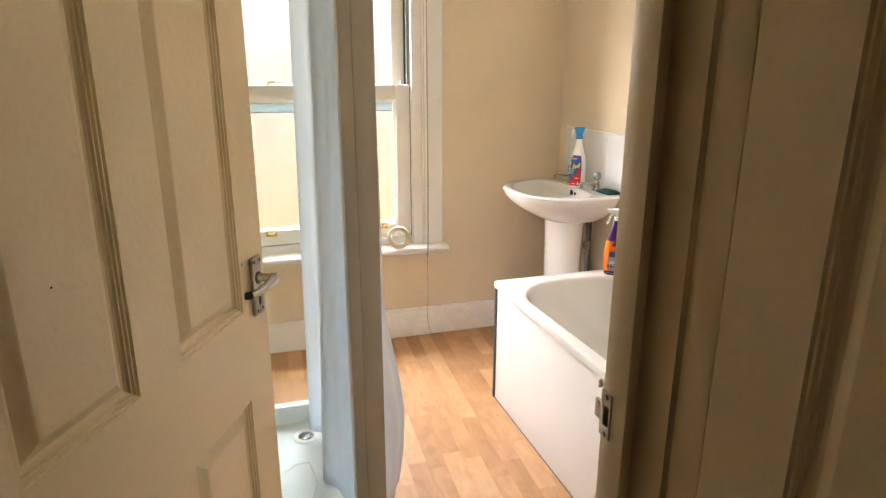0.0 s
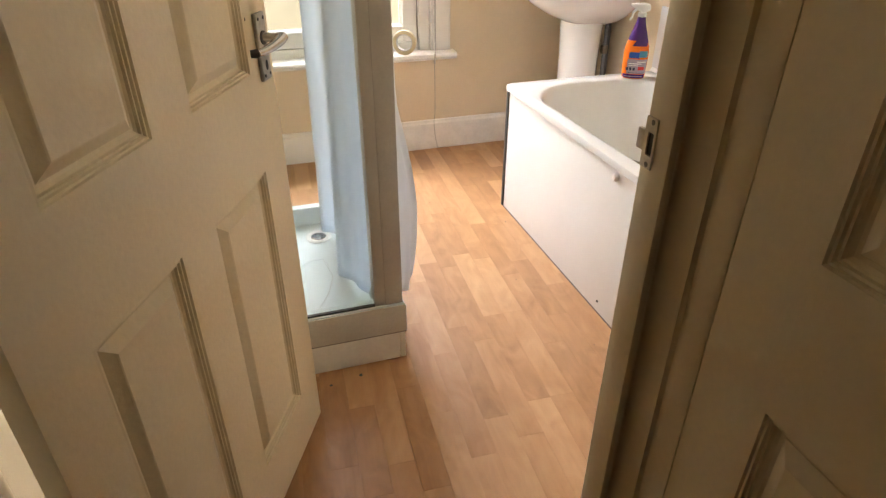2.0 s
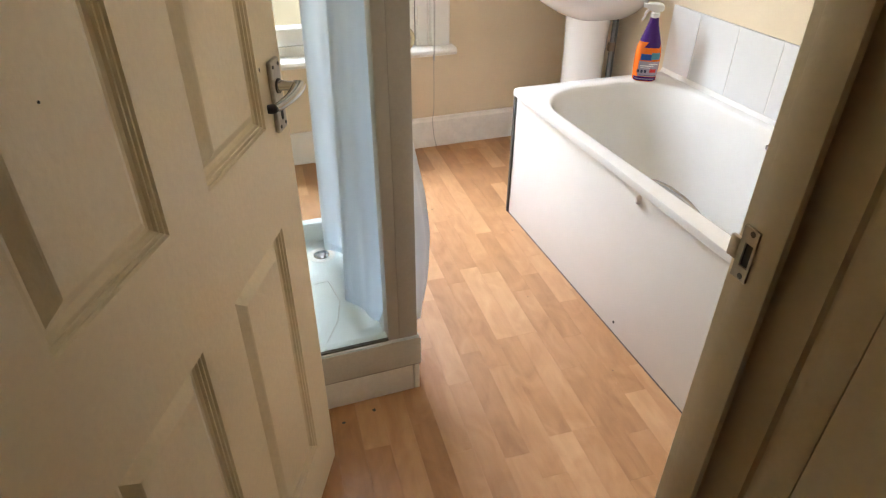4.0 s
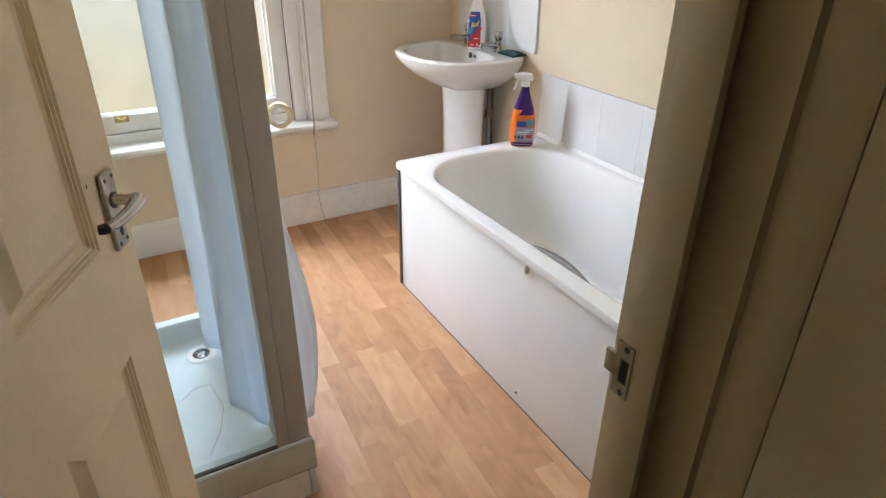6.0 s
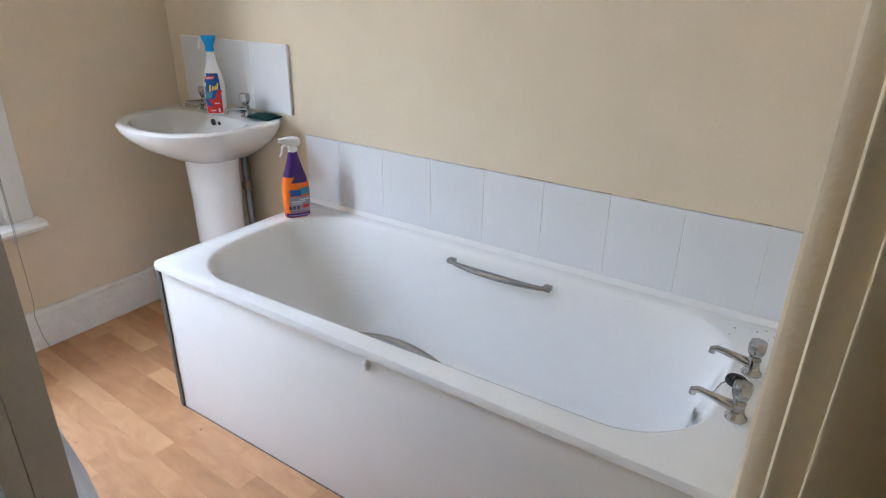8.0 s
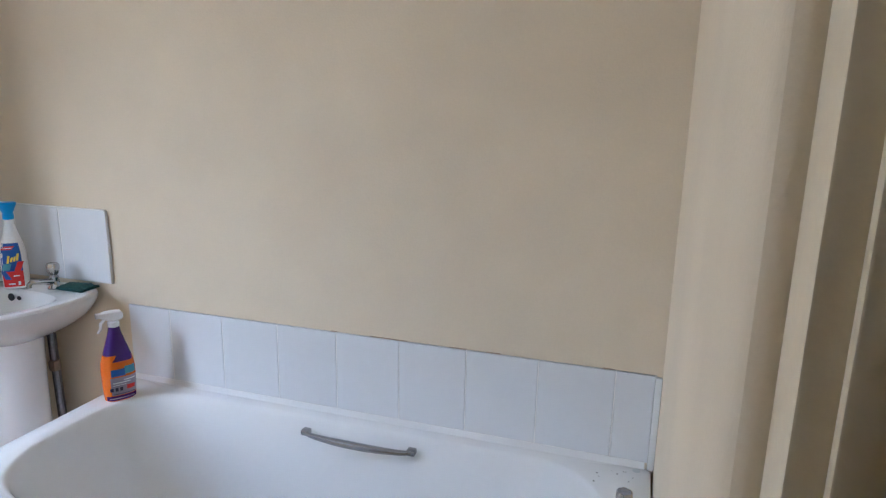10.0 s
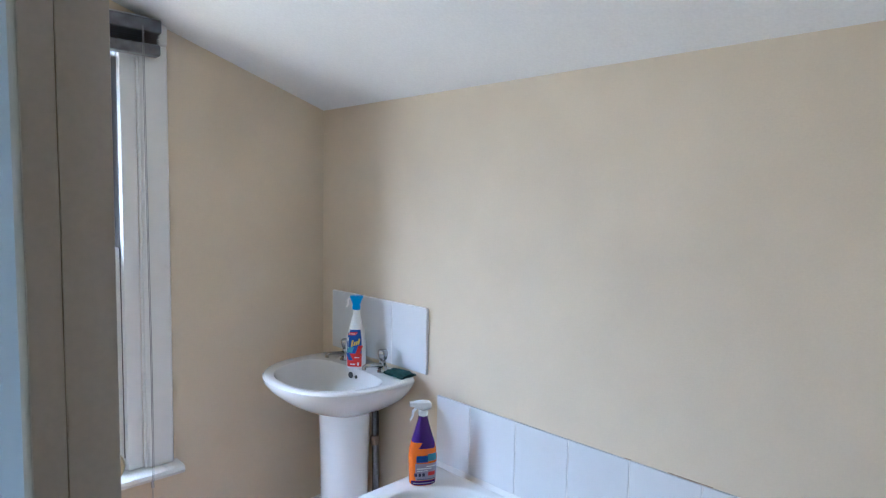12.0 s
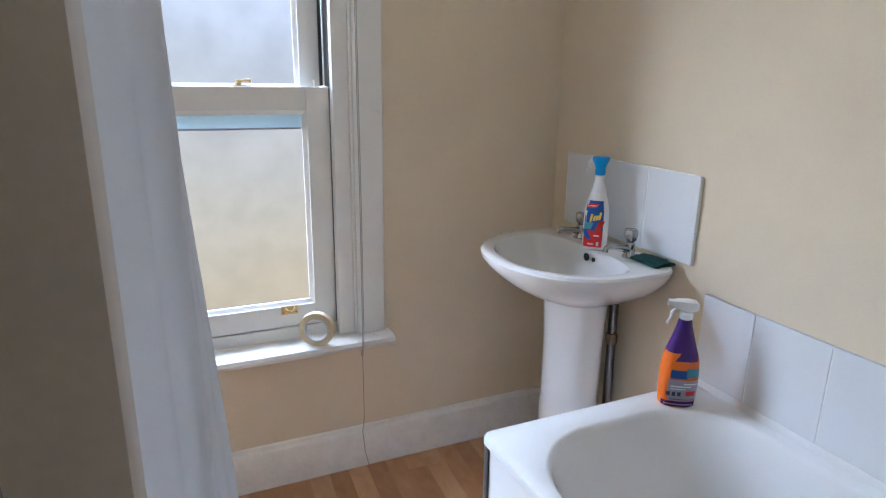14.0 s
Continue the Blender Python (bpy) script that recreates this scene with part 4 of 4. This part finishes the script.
def bottle_white():
    x, y, z = 1.692, 2.690, 0.872
    t = thing("spray_bottle", (x, y, z), "white spray bottle with blue trigger and red and blue label", "spray bottle", "cleaning sprays")
    turn = radians(-42)
    prof = [(z, 0.034, 0.022), (z + 0.006, 0.038, 0.026), (z + 0.05, 0.039, 0.027), (z + 0.12, 0.038, 0.026), (z + 0.155, 0.031, 0.024), (z + 0.19, 0.021, 0.019), (z + 0.22, 0.014, 0.014), (z + 0.24, 0.013, 0.013)]
    part("body", loft([oval(x, y, h, a, c, 2.8, turn) for h, a, c in prof]), WHITEPL, t)
    part("cap", loft([oval(x, y, z + h, a, c, 2.4, turn, 28) for h, a, c in ((0.236, 0.014, 0.014), (0.238, 0.0165, 0.0165), (0.252, 0.0165, 0.0165), (0.256, 0.015, 0.0145), (0.270, 0.020, 0.016), (0.286, 0.027, 0.019), (0.291, 0.027, 0.019), (0.294, 0.023, 0.016))]), BLUEPL, t, "flared blue spray cap")
    part("trigger", tube([(x - 0.017, y + 0.020, z + 0.284), (x - 0.024, y + 0.028, z + 0.272), (x - 0.023, y + 0.027, z + 0.258), (x - 0.027, y + 0.031, z + 0.246)], [0.005, 0.0045, 0.004, 0.0035], 8), WHITEPL, t, "white trigger")
    for nm, mt, u0, u1, z0, z1, lf, sk in (("label", LBLUE, -0.90, 0.62, 0.060, 0.158, 0.0006, 0.0), ("label", LRED, -0.90, 0.62, 0.008, 0.062, 0.0008, 0.0), ("label", LRED, 0.12, 0.58, 0.058, 0.094, 0.0010, 0.35), ("label", LBLUE, -0.90, -0.45, 0.034, 0.064, 0.0010, -0.4), ("label", LRED, -0.80, 0.10, 0.136, 0.148, 0.0011, 0.3), ("label", LTEAL, -0.85, -0.25, 0.066, 0.088, 0.0011, 0.2), ("lettering", WHITEPL, -0.70, 0.0, 0.140, 0.143, 0.0014, 0.3), ("lettering", LYEL, -0.45, -0.28, 0.090, 0.116, 0.0015, 0.12), ("lettering", LYEL, -0.20, -0.04, 0.094, 0.110, 0.0015, 0.12), ("lettering", LYEL, 0.03, 0.18, 0.096, 0.112, 0.0015, 0.12), ("lettering", LYEL, 0.25, 0.42, 0.098, 0.122, 0.0015, 0.12), ("lettering", WHITEPL, -0.1, 0.35, 0.044, 0.048, 0.0015, 0.0), ("lettering", WHITEPL, -0.55, -0.05, 0.016, 0.021, 0.0015, 0.0), ("lettering", WHITEPL, 0.18, 0.36, 0.013, 0.026, 0.0015, 0.0)):
        part(nm, label_patch(x, y, turn, prof, u0, u1, z + z0, z + z1, -1, lf, sk), mt, t, "printed label")


def bottle_orange():
    x, y, z = 1.652, 2.244, RIM
    t = thing("spray_bottle", (x, y, z), "orange and purple spray bottle with milky trigger on the bath", "spray bottle", "cleaning sprays")
    turn = radians(-32)
    prof = [(z, 0.040, 0.026), (z + 0.005, 0.046, 0.030), (z + 0.05, 0.049, 0.032), (z + 0.10, 0.050, 0.033), (z + 0.13, 0.047, 0.031), (z + 0.155, 0.040, 0.028), (z + 0.19, 0.029, 0.024), (z + 0.225, 0.019, 0.019), (z + 0.245, 0.0155, 0.0155)]
    part("body", loft([oval(x, y, h, a, c, 2.6, turn) for h, a, c in prof[:6]]), ORANGE, t, "orange bottle body")
    part("shoulder", loft([oval(x, y, h, a, c, 2.6, turn) for h, a, c in prof[5:]]), PURPLE, t, "purple sleeve on the bottle neck")
    spray_head(t, x, y, z + 0.243, -0.85, 0.53, CLEARPL, 1.1)
    for nm, mt, u0, u1, z0, z1, lf, sk in (("label", PURPLE, -0.3, 0.96, 0.134, 0.156, 0.0006, 0.3), ("label", LBLUE, -0.55, 0.30, 0.086, 0.110, 0.0008, 0.0), ("label", LTEAL, 0.25, 0.9, 0.090, 0.116, 0.001, 0.0), ("label", LGREY, -0.62, 0.95, 0.022, 0.082, 0.0008, 0.0), ("label", PURPLE, -0.92, 0.92, 0.004, 0.020, 0.0006, 0.0), ("lettering", WHITEPL, -0.5, 0.55, 0.062, 0.066, 0.0014, 0.0), ("lettering", WHITEPL, 0.15, 0.85, 0.070, 0.0735, 0.0014, 0.0), ("lettering", WHITEPL, -0.5, 0.3, 0.055, 0.0575, 0.0014, 0.0), ("lettering", LDARK, -0.7, -0.50, 0.036, 0.048, 0.0014, 0.0), ("lettering", LDARK, -0.4, -0.22, 0.036, 0.048, 0.0014, 0.0), ("lettering", LDARK, -0.12, 0.06, 0.036, 0.048, 0.0014, 0.0), ("lettering", LRED, 0.3, 0.8, 0.038, 0.052, 0.0014, 0.0), ("lettering", LGREY, -0.8, 0.8, 0.010, 0.013, 0.0014, 0.0), ("lettering", LDARK, -0.5, 0.85, 0.025, 0.027, 0.0014, 0.0)):
        part(nm, label_patch(x, y, turn, prof, u0, u1, z + z0, z + z1, -1, lf, sk), mt, t, "printed label")


bottle_white()
bottle_orange()


def scourer():
    bm = bmesh.new()
    nx, ny = 14, 10
    top, bot = [], []
    for j in range(ny):
        ra, rb = [], []
        for i in range(nx):
            u, v = i / (nx - 1) - 0.5, j / (ny - 1) - 0.5
            wob = 0.008 * noise.noise((u * 5, v * 5, 3.0)) + 0.004 * noise.noise((u * 14, v * 14, 8.0))
            px, py = 1.752 + u * 0.075 + 0.006 * noise.noise((v * 4, 1, 2)), 2.492 + v * 0.115 + 0.006 * noise.noise((u * 4, 5, 2))
            ra.append(bm.verts.new((px, py, 0.8745 + 0.012 + abs(wob) * 1.2 - 0.010 * (4 * (u * u + v * v)) * 0.6)))
            rb.append(bm.verts.new((px, py, 0.8725)))
        top.append(ra)
        bot.append(rb)
    for j in range(ny - 1):
        for i in range(nx - 1):
            bm.faces.new((top[j][i], top[j][i + 1], top[j + 1][i + 1], top[j + 1][i]))
            bm.faces.new((bot[j][i], bot[j + 1][i], bot[j + 1][i + 1], bot[j][i + 1]))
    rim = [(j, 0) for j in range(ny)] + [(ny - 1, i) for i in range(1, nx)] + [(j, nx - 1) for j in range(ny - 2, -1, -1)] + [(0, i) for i in range(nx - 2, 0, -1)]
    for a, b in zip(rim, rim[1:] + rim[:1]):
        bm.faces.new((top[a[0]][a[1]], top[b[0]][b[1]], bot[b[0]][b[1]], bot[a[0]][a[1]]))
    tagged(part("scouring_cloth", bm, CLOTH), "dark green scouring cloth lying on the basin", "cloth")


scourer()


def tape_roll():
    x, y, z, r = 0.858, 3.035, 0.5855, 0.0585
    t = thing("tape_roll", (x, y, 0.527), "roll of cream masking tape standing on the window sill", "tape")
    rt, ri = r, 0.0375
    def ring_solid(r0, r1, h0, h1):
        return loft([[Vector((x, y, z)) + Matrix.Rotation(radians(-26), 3, "Z") @ Vector((q * math.cos(a), h, q * math.sin(a))) for a in [2 * math.pi * i / 48 for i in range(48)]] for q, h in ((r0, h0), (r1 - 0.001, h0), (r1, h0 + 0.001), (r1, h1 - 0.001), (r1 - 0.001, h1), (r0, h1), (r0, h0))], caps=(False, False))
    part("tape", ring_solid(ri + 0.0035, rt, -0.012, 0.012), TAPEM, t)
    part("core", ring_solid(ri, ri + 0.0034, -0.0125, 0.0125), CARD, t, "grey card core")


tape_roll()


# ---- shower ----
PX0, PX1, PY = 0.348, 0.430, 1.430


def shower():
    s = thing("shower_tray", (0.05, 1.80, 0), "white shower tray raised on a boxed white plinth", "shower tray")
    x0, x1, y0, y1, zt = LEFT_X + 0.003, 0.437, 1.422, 2.165, 0.206
    k = 6
    rings = [
        round_rect(x0, x1, y0, y1, 0.008, 0.104, k),
        round_rect(x0, x1, y0, y1, 0.012, zt - 0.010, k),
        round_rect(x0 + 0.003, x1 - 0.003, y0 + 0.003, y1 - 0.003, 0.012, zt - 0.002, k),
        round_rect(x0 + 0.008, x1 - 0.008, y0 + 0.008, y1 - 0.008, 0.012, zt, k),
        round_rect(x0 + 0.040, x1 - 0.060, y0 + 0.045, y1 - 0.040, 0.05, zt, k),
        round_rect(x0 + 0.046, x1 - 0.066, y0 + 0.051, y1 - 0.046, 0.05, zt - 0.006, k),
        round_rect(x0 + 0.060, x1 - 0.080, y0 + 0.065, y1 - 0.062, 0.05, 0.146, k),
        round_rect(x0 + 0.075, x1 - 0.095, y0 + 0.080, y1 - 0.080, 0.05, 0.138, k),
        round_rect(x0 + 0.30, x1 - 0.25, y0 + 0.30, y1 - 0.25, 0.05, 0.134, k),
    ]
    part("tray", loft(rings, caps=(False, True)), TRAY, s)
    part("drain_flange", lathe([(0.028, 0), (0.046, 0), (0.048, 0.002), (0.042, 0.004), (0.028, 0.003)], (0.255, 2.015, 0.1365), n=28), WHITEPL, s, "white drain flange")
    d = part("drain", lathe([(0.0, 0), (0.026, 0), (0.028, 0.003), (0.024, 0.005), (0, 0.0035)], (0.255, 2.015, 0.1365), n=28), CHROME, s, "chrome shower drain")
    for pts in ([(0.250, 1.850), (0.266, 1.735), (0.240, 1.640), (0.195, 1.558)], [(0.250, 1.852), (0.205, 1.852), (0.161, 1.812)]):
        fine = []
        for k2 in range(13):
            f = k2 / 12 * (len(pts) - 1)
            a = min(int(f), len(pts) - 2)
            u = f - a
            u = u * u * (3 - 2 * u) * 0.4 + u * 0.6
            fine.append((pts[a][0] + (pts[a + 1][0] - pts[a][0]) * u, pts[a][1] + (pts[a + 1][1] - pts[a][1]) * u, 0.1385))
        part("crack", tube(fine, 0.0016, 6, flat=0.5), LGREYT, s, "fine grey crack in the tray")
    for i in range(6):
        a = i * math.pi / 3
        part("slot", box((-0.007, -0.0016, 0), (0.007, 0.0016, 0.0012)), BLACK, d, smooth=False, local=True).matrix_local = Matrix.Translation(Vector((0.255 + 0.018 * math.cos(a), 2.015 + 0.018 * math.sin(a), 0.1408)) - origin(d)) @ Matrix.Rotation(a, 4, "Z")
    for xa, xb in ((x0 + 0.002, 0.0), (0.002, 0.4155), (0.4175, x1 - 0.003)):
        part("plinth_board", box((xa, y0 + 0.003, 0.002), (xb, y0 + 0.014, 0.103), 0.0015), SKIRT, s, "white plinth board")
    part("plinth_board", box((x1 - 0.014, y0 + 0.016, 0.002), (x1 - 0.003, y1 - 0.003, 0.103), 0.0015), SKIRT, s, "white plinth board")
    part("plinth_board", box((x0 + 0.003, y1 - 0.014, 0.002), (x1 - 0.016, y1 - 0.003, 0.103), 0.0015), SKIRT, s, "white plinth board")
    part("riser_board", box((x0, y0 - 0.004, 0.107), (x1 + 0.001, y0 - 0.0005, zt - 0.004), 0.001), RISER, s, "greyed front board of the tray")
    part("joint", box((x0, y0 - 0.001, 0.1025), (x1, y0 + 0.002, 0.107)), GROOVE, s, "grubby joint")
    part("glass_seal", box((x0 + 0.01, PY - 0.001, zt), (PX0, PY + 0.010, zt + 0.006), 0.001), SEAL, s, "dark grubby seal")
    # screen
    c = thing("shower_screen", (0.38, 1.46, zt), "clear shower screen with greyed off-white uprights", "shower screen")
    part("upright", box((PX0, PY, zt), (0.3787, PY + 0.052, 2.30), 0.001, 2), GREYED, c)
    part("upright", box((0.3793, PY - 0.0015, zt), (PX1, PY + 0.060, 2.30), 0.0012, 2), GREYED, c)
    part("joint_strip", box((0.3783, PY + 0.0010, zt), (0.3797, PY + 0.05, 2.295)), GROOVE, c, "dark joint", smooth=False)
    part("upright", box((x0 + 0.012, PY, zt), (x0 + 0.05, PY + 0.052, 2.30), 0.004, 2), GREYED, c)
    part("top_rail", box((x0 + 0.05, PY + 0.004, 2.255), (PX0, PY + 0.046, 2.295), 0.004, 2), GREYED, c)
    g = part("glass_pane", box((x0 + 0.05, PY + 0.004, zt + 0.006), (PX0, PY + 0.009, 2.255)), GLASS, c, "clear glass pane with dried splashes", smooth=False)
    g.visible_shadow = False
    r = thing("curtain_rail", (0.40, 1.8, 2.2), "white shower curtain rail", "rail")
    part("rail", tube([(0.385, PY + 0.05, 2.215), (0.385, 2.145, 2.215), (0.30, 2.2, 2.215), (LEFT_X + 0.002, 2.2, 2.215)], 0.011, 12), WHITEPL, r)


shower()


def drape(name, label, material, line, z0, z1, rows=44, seed=0.0, thick=0.0012):
    """A hanging sheet: line(s, t) gives x, y for s along the cloth and t from hem (0) to top (1)."""
    n = 110
    rings = []
    for j in range(rows):
        t = j / (rows - 1)
        z = z0 + (z1 - z0) * t
        rings.append([Vector((*line(i / (n - 1), t), z + (0.012 * math.sin(i * 0.21 + seed) if j == 0 else 0))) for i in range(n)])
    bm = loft(rings, closed=False, caps=(False, False))
    ob = part(name, bm, material)
    so = ob.modifiers.new("thickness", "SOLIDIFY")
    so.thickness = thick
    return tagged(ob, label, "curtain")


def outer_reach(z, s):
    """How far the outer curtain stands out into the room, at its near and its far part."""
    near = np.interp(z, (0.1, 0.165, 0.28, 0.42, 0.55, 0.75, 2.3), (0.502, 0.506, 0.522, 0.527, 0.512, 0.472, 0.448))
    far = np.interp(z, (0.1, 0.5, 0.8, 1.0, 1.3, 1.8, 2.3), (0.500, 0.505, 0.503, 0.492, 0.472, 0.458, 0.450))
    w = min(1.0, max(0.0, (s - 0.3) / 0.4))
    w = w * w * (3 - 2 * w)
    return float(near + (far - near) * w)


def outer_line(s, t):
    z = 0.165 + (2.21 - 0.165) * t
    y = 1.497 + 0.45 * s
    ease = 1 - (1 - min(1.0, s / 0.24)) ** 2
    fold = 0.5 - 0.5 * math.cos(s * 25.0 - 0.6)
    tail = max(0.0, s - 0.75) * 0.10
    pleat = (0.0035 + 0.002 * (1 - t)) * math.sin(s * 52 + 1.5 * math.sin(2.2 * t)) * ease
    return 0.412 + (outer_reach(z, s) - 0.412) * ease - (0.009 + 0.010 * (1 - t)) * fold * ease - tail + pleat, y + 0.005 * math.sin(s * 30 + 4 * t)


def inner_line(s, t):
    y = 1.500 + 0.60 * s
    x = 0.376 - 0.060 * s
    fold = (0.024 + 0.014 * (1 - t)) * math.sin(s * 10.5 + 1.2 + 0.5 * math.sin(3 * t)) + 0.007 * math.sin(s * 27 + 1.6 * t) + 0.003 * math.sin(s * 58 + 3 * t)
    lean = -0.03 * (1 - t) * math.sin(math.pi * s)
    return x + fold + lean, y + 0.008 * math.sin(s * 24 + 3 * t)


drape("shower_curtain", "white shower curtain hanging outside the tray", CURTAIN, outer_line, 0.165, 2.21, seed=1.0)
drape("shower_liner", "pale bluish curtain liner hanging inside the shower tray", LINER, inner_line, 0.150, 2.21, seed=2.3)


# ---- tiles ----
def tile_mesh(w, h, d=0.007, r=0.0015):
    bm = box((0, 0, 0), (d, w, h), 0)
    me = bpy.data.meshes.new("tile")
    bmesh.ops.bevel(bm, geom=[e for e in bm.edges if all(v.co.x < 1e-6 for v in e.verts)], offset=r, segments=1, affect="EDGES")
    bm.to_mesh(me)
    bm.free()
    me.materials.append(TILE)
    return me


def lay_tile(me, parent, place):
    ob = new("tile", me)
    ob.parent = parent
    ob.location = place
    return ob


TZ = 0.573
full = tile_mesh(0.2035, 0.250)
cut_b = tile_mesh(0.097, 0.250)
splash_me = tile_mesh(0.2025, 0.252, 0.0115)
edges = [0.705 + 0.2065 * i for i in range(8)]
for y in edges[:-1]:
    lay_tile(full, wall_bath, (BATH_X - 0.0075, y + 0.0015, TZ))
lay_tile(tile_mesh(2.318 - edges[-1], 0.250), wall_bath, (BATH_X - 0.0075, edges[-1] + 0.0015, TZ))
lay_tile(cut_b, wall_bath, (BATH_X - 0.0075, 0.6065, TZ))
part("silicone", box((BATH_X - 0.016, 0.588, RIM - 0.002), (BATH_X - 0.0005, 0.606, TZ + 0.248), 0.004), ACRYLIC, wall_bath, "white silicone bead in the corner")
for i in range(3):
    lay_tile(splash_me, wall_bath, (BATH_X - 0.0130, 2.378 + 0.2065 * i, 0.889))
part("grout", box((BATH_X - 0.0060, 0.602, TZ - 0.002), (BATH_X + 0.001, 2.318, TZ + 0.250)), GROUT, wall_bath, smooth=False)
BROWNED = mat("browned_sealant", (0.45, 0.34, 0.25), 0.7, var=0.3, scale=50)
for ya, yb in ((0.71, 0.74), (1.02, 1.06), (1.12, 1.17), (1.30, 1.42), (1.53, 1.55)):
    part("sealant_line", box((BATH_X - 0.004, ya, TZ + 0.2502), (BATH_X + 0.001, yb, TZ + 0.2518)), BROWNED, wall_bath, "thin browned sealant line", smooth=False)
part("grout", box((BATH_X - 0.0115, 2.384, 0.894), (BATH_X + 0.001, 2.998, 1.144)), GROUT, wall_bath, smooth=False)


# ---- floor strips ----
def plank_mesh(w, length):
    bm = box((0, 0, -0.003), (w, length, 0.0), 0)
    bmesh.ops.bevel(bm, geom=[e for e in bm.edges if all(v.co.z > -1e-6 for v in e.verts)], offset=0.0003, segments=1, affect="EDGES")
    me = bpy.data.meshes.new("plank")
    bm.to_mesh(me)
    bm.free()
    me.materials.append(LAMINATE)
    return me


STRIP, SKEW = 0.0705, radians(-3.0)
rng = random.Random(7)
planks = {l: plank_mesh(STRIP - 0.0001, l - 0.0002) for l in (0.30, 0.36, 0.41, 0.45)}
turn = Matrix.Translation((0.757, 1.95, 0)) @ Matrix.Rotation(SKEW, 4, "Z")
for i in range(-17, 16):
    v = -1.50 - rng.random() * 0.4
    if i == 0:
        v = -0.405 - 0.41 - 0.36 - 0.41
        lens = [0.41, 0.36, 0.41, 0.41, 0.36, 0.45, 0.41, 0.41]
    elif i == -2:
        v = -0.44 - 0.41 - 0.45
        lens = [0.45, 0.41, 0.41, 0.36, 0.45, 0.36, 0.41, 0.41]
    else:
        lens = [rng.choice((0.30, 0.36, 0.41, 0.41, 0.45)) for _ in range(8)]
    for l in lens:
        p = turn @ Vector((STRIP * i + STRIP / 2, v + l / 2, 0))
        inside = LEFT_X + 0.02 < p.x < (0.56 if p.y < 0.72 else 1.22) and 0.40 < p.y < 3.28
        behind = 1.22 <= p.x < BATH_X and 2.15 < p.y < 3.28
        if inside or behind:
            ob = new("plank", planks[l])
            ob.parent = floor
            ob.matrix_basis = turn @ Matrix.Translation((STRIP * i, v, 0))
        v += l


# ---- small dirt ----
for x, y, r in ((1.066, 2.152, 0.004), (0.803, 2.425, 0.003), (0.284, 1.382, 0.006), (0.192, 1.364, 0.005), (0.93, 1.72, 0.0025), (0.70, 2.62, 0.003), (1.02, 1.30, 0.0025)):
    bm = bmesh.new()
    bmesh.ops.create_icosphere(bm, subdivisions=1, radius=r)
    for v in bm.verts:
        v.co = Vector((v.co.x * rng.uniform(0.6, 1.3) + x, v.co.y * rng.uniform(0.6, 1.3) + y, max(v.co.z * 0.35, -0.0004) + 0.0006))
    tagged(part("crumb", bm, SEAL), "small dark crumb of dirt on the floor", "dirt", "crumbs on the floor")
part("screw_hole", lathe([(0.0016, 0), (0.0016, -0.0008), (0.0, -0.001)], (0.554, 0.0030, 1.173), "y", 10), BLACK, door_1, "small dark hole", local=True)
part("scuff", lathe([(0.002, 0), (0.002, -0.0006), (0.0, -0.0008)], (0.092, 0.0, 1.058), "y", 8, squash=(0.6, 1.6)), DARKTRIM, door_1, "small dark scuff", local=True)
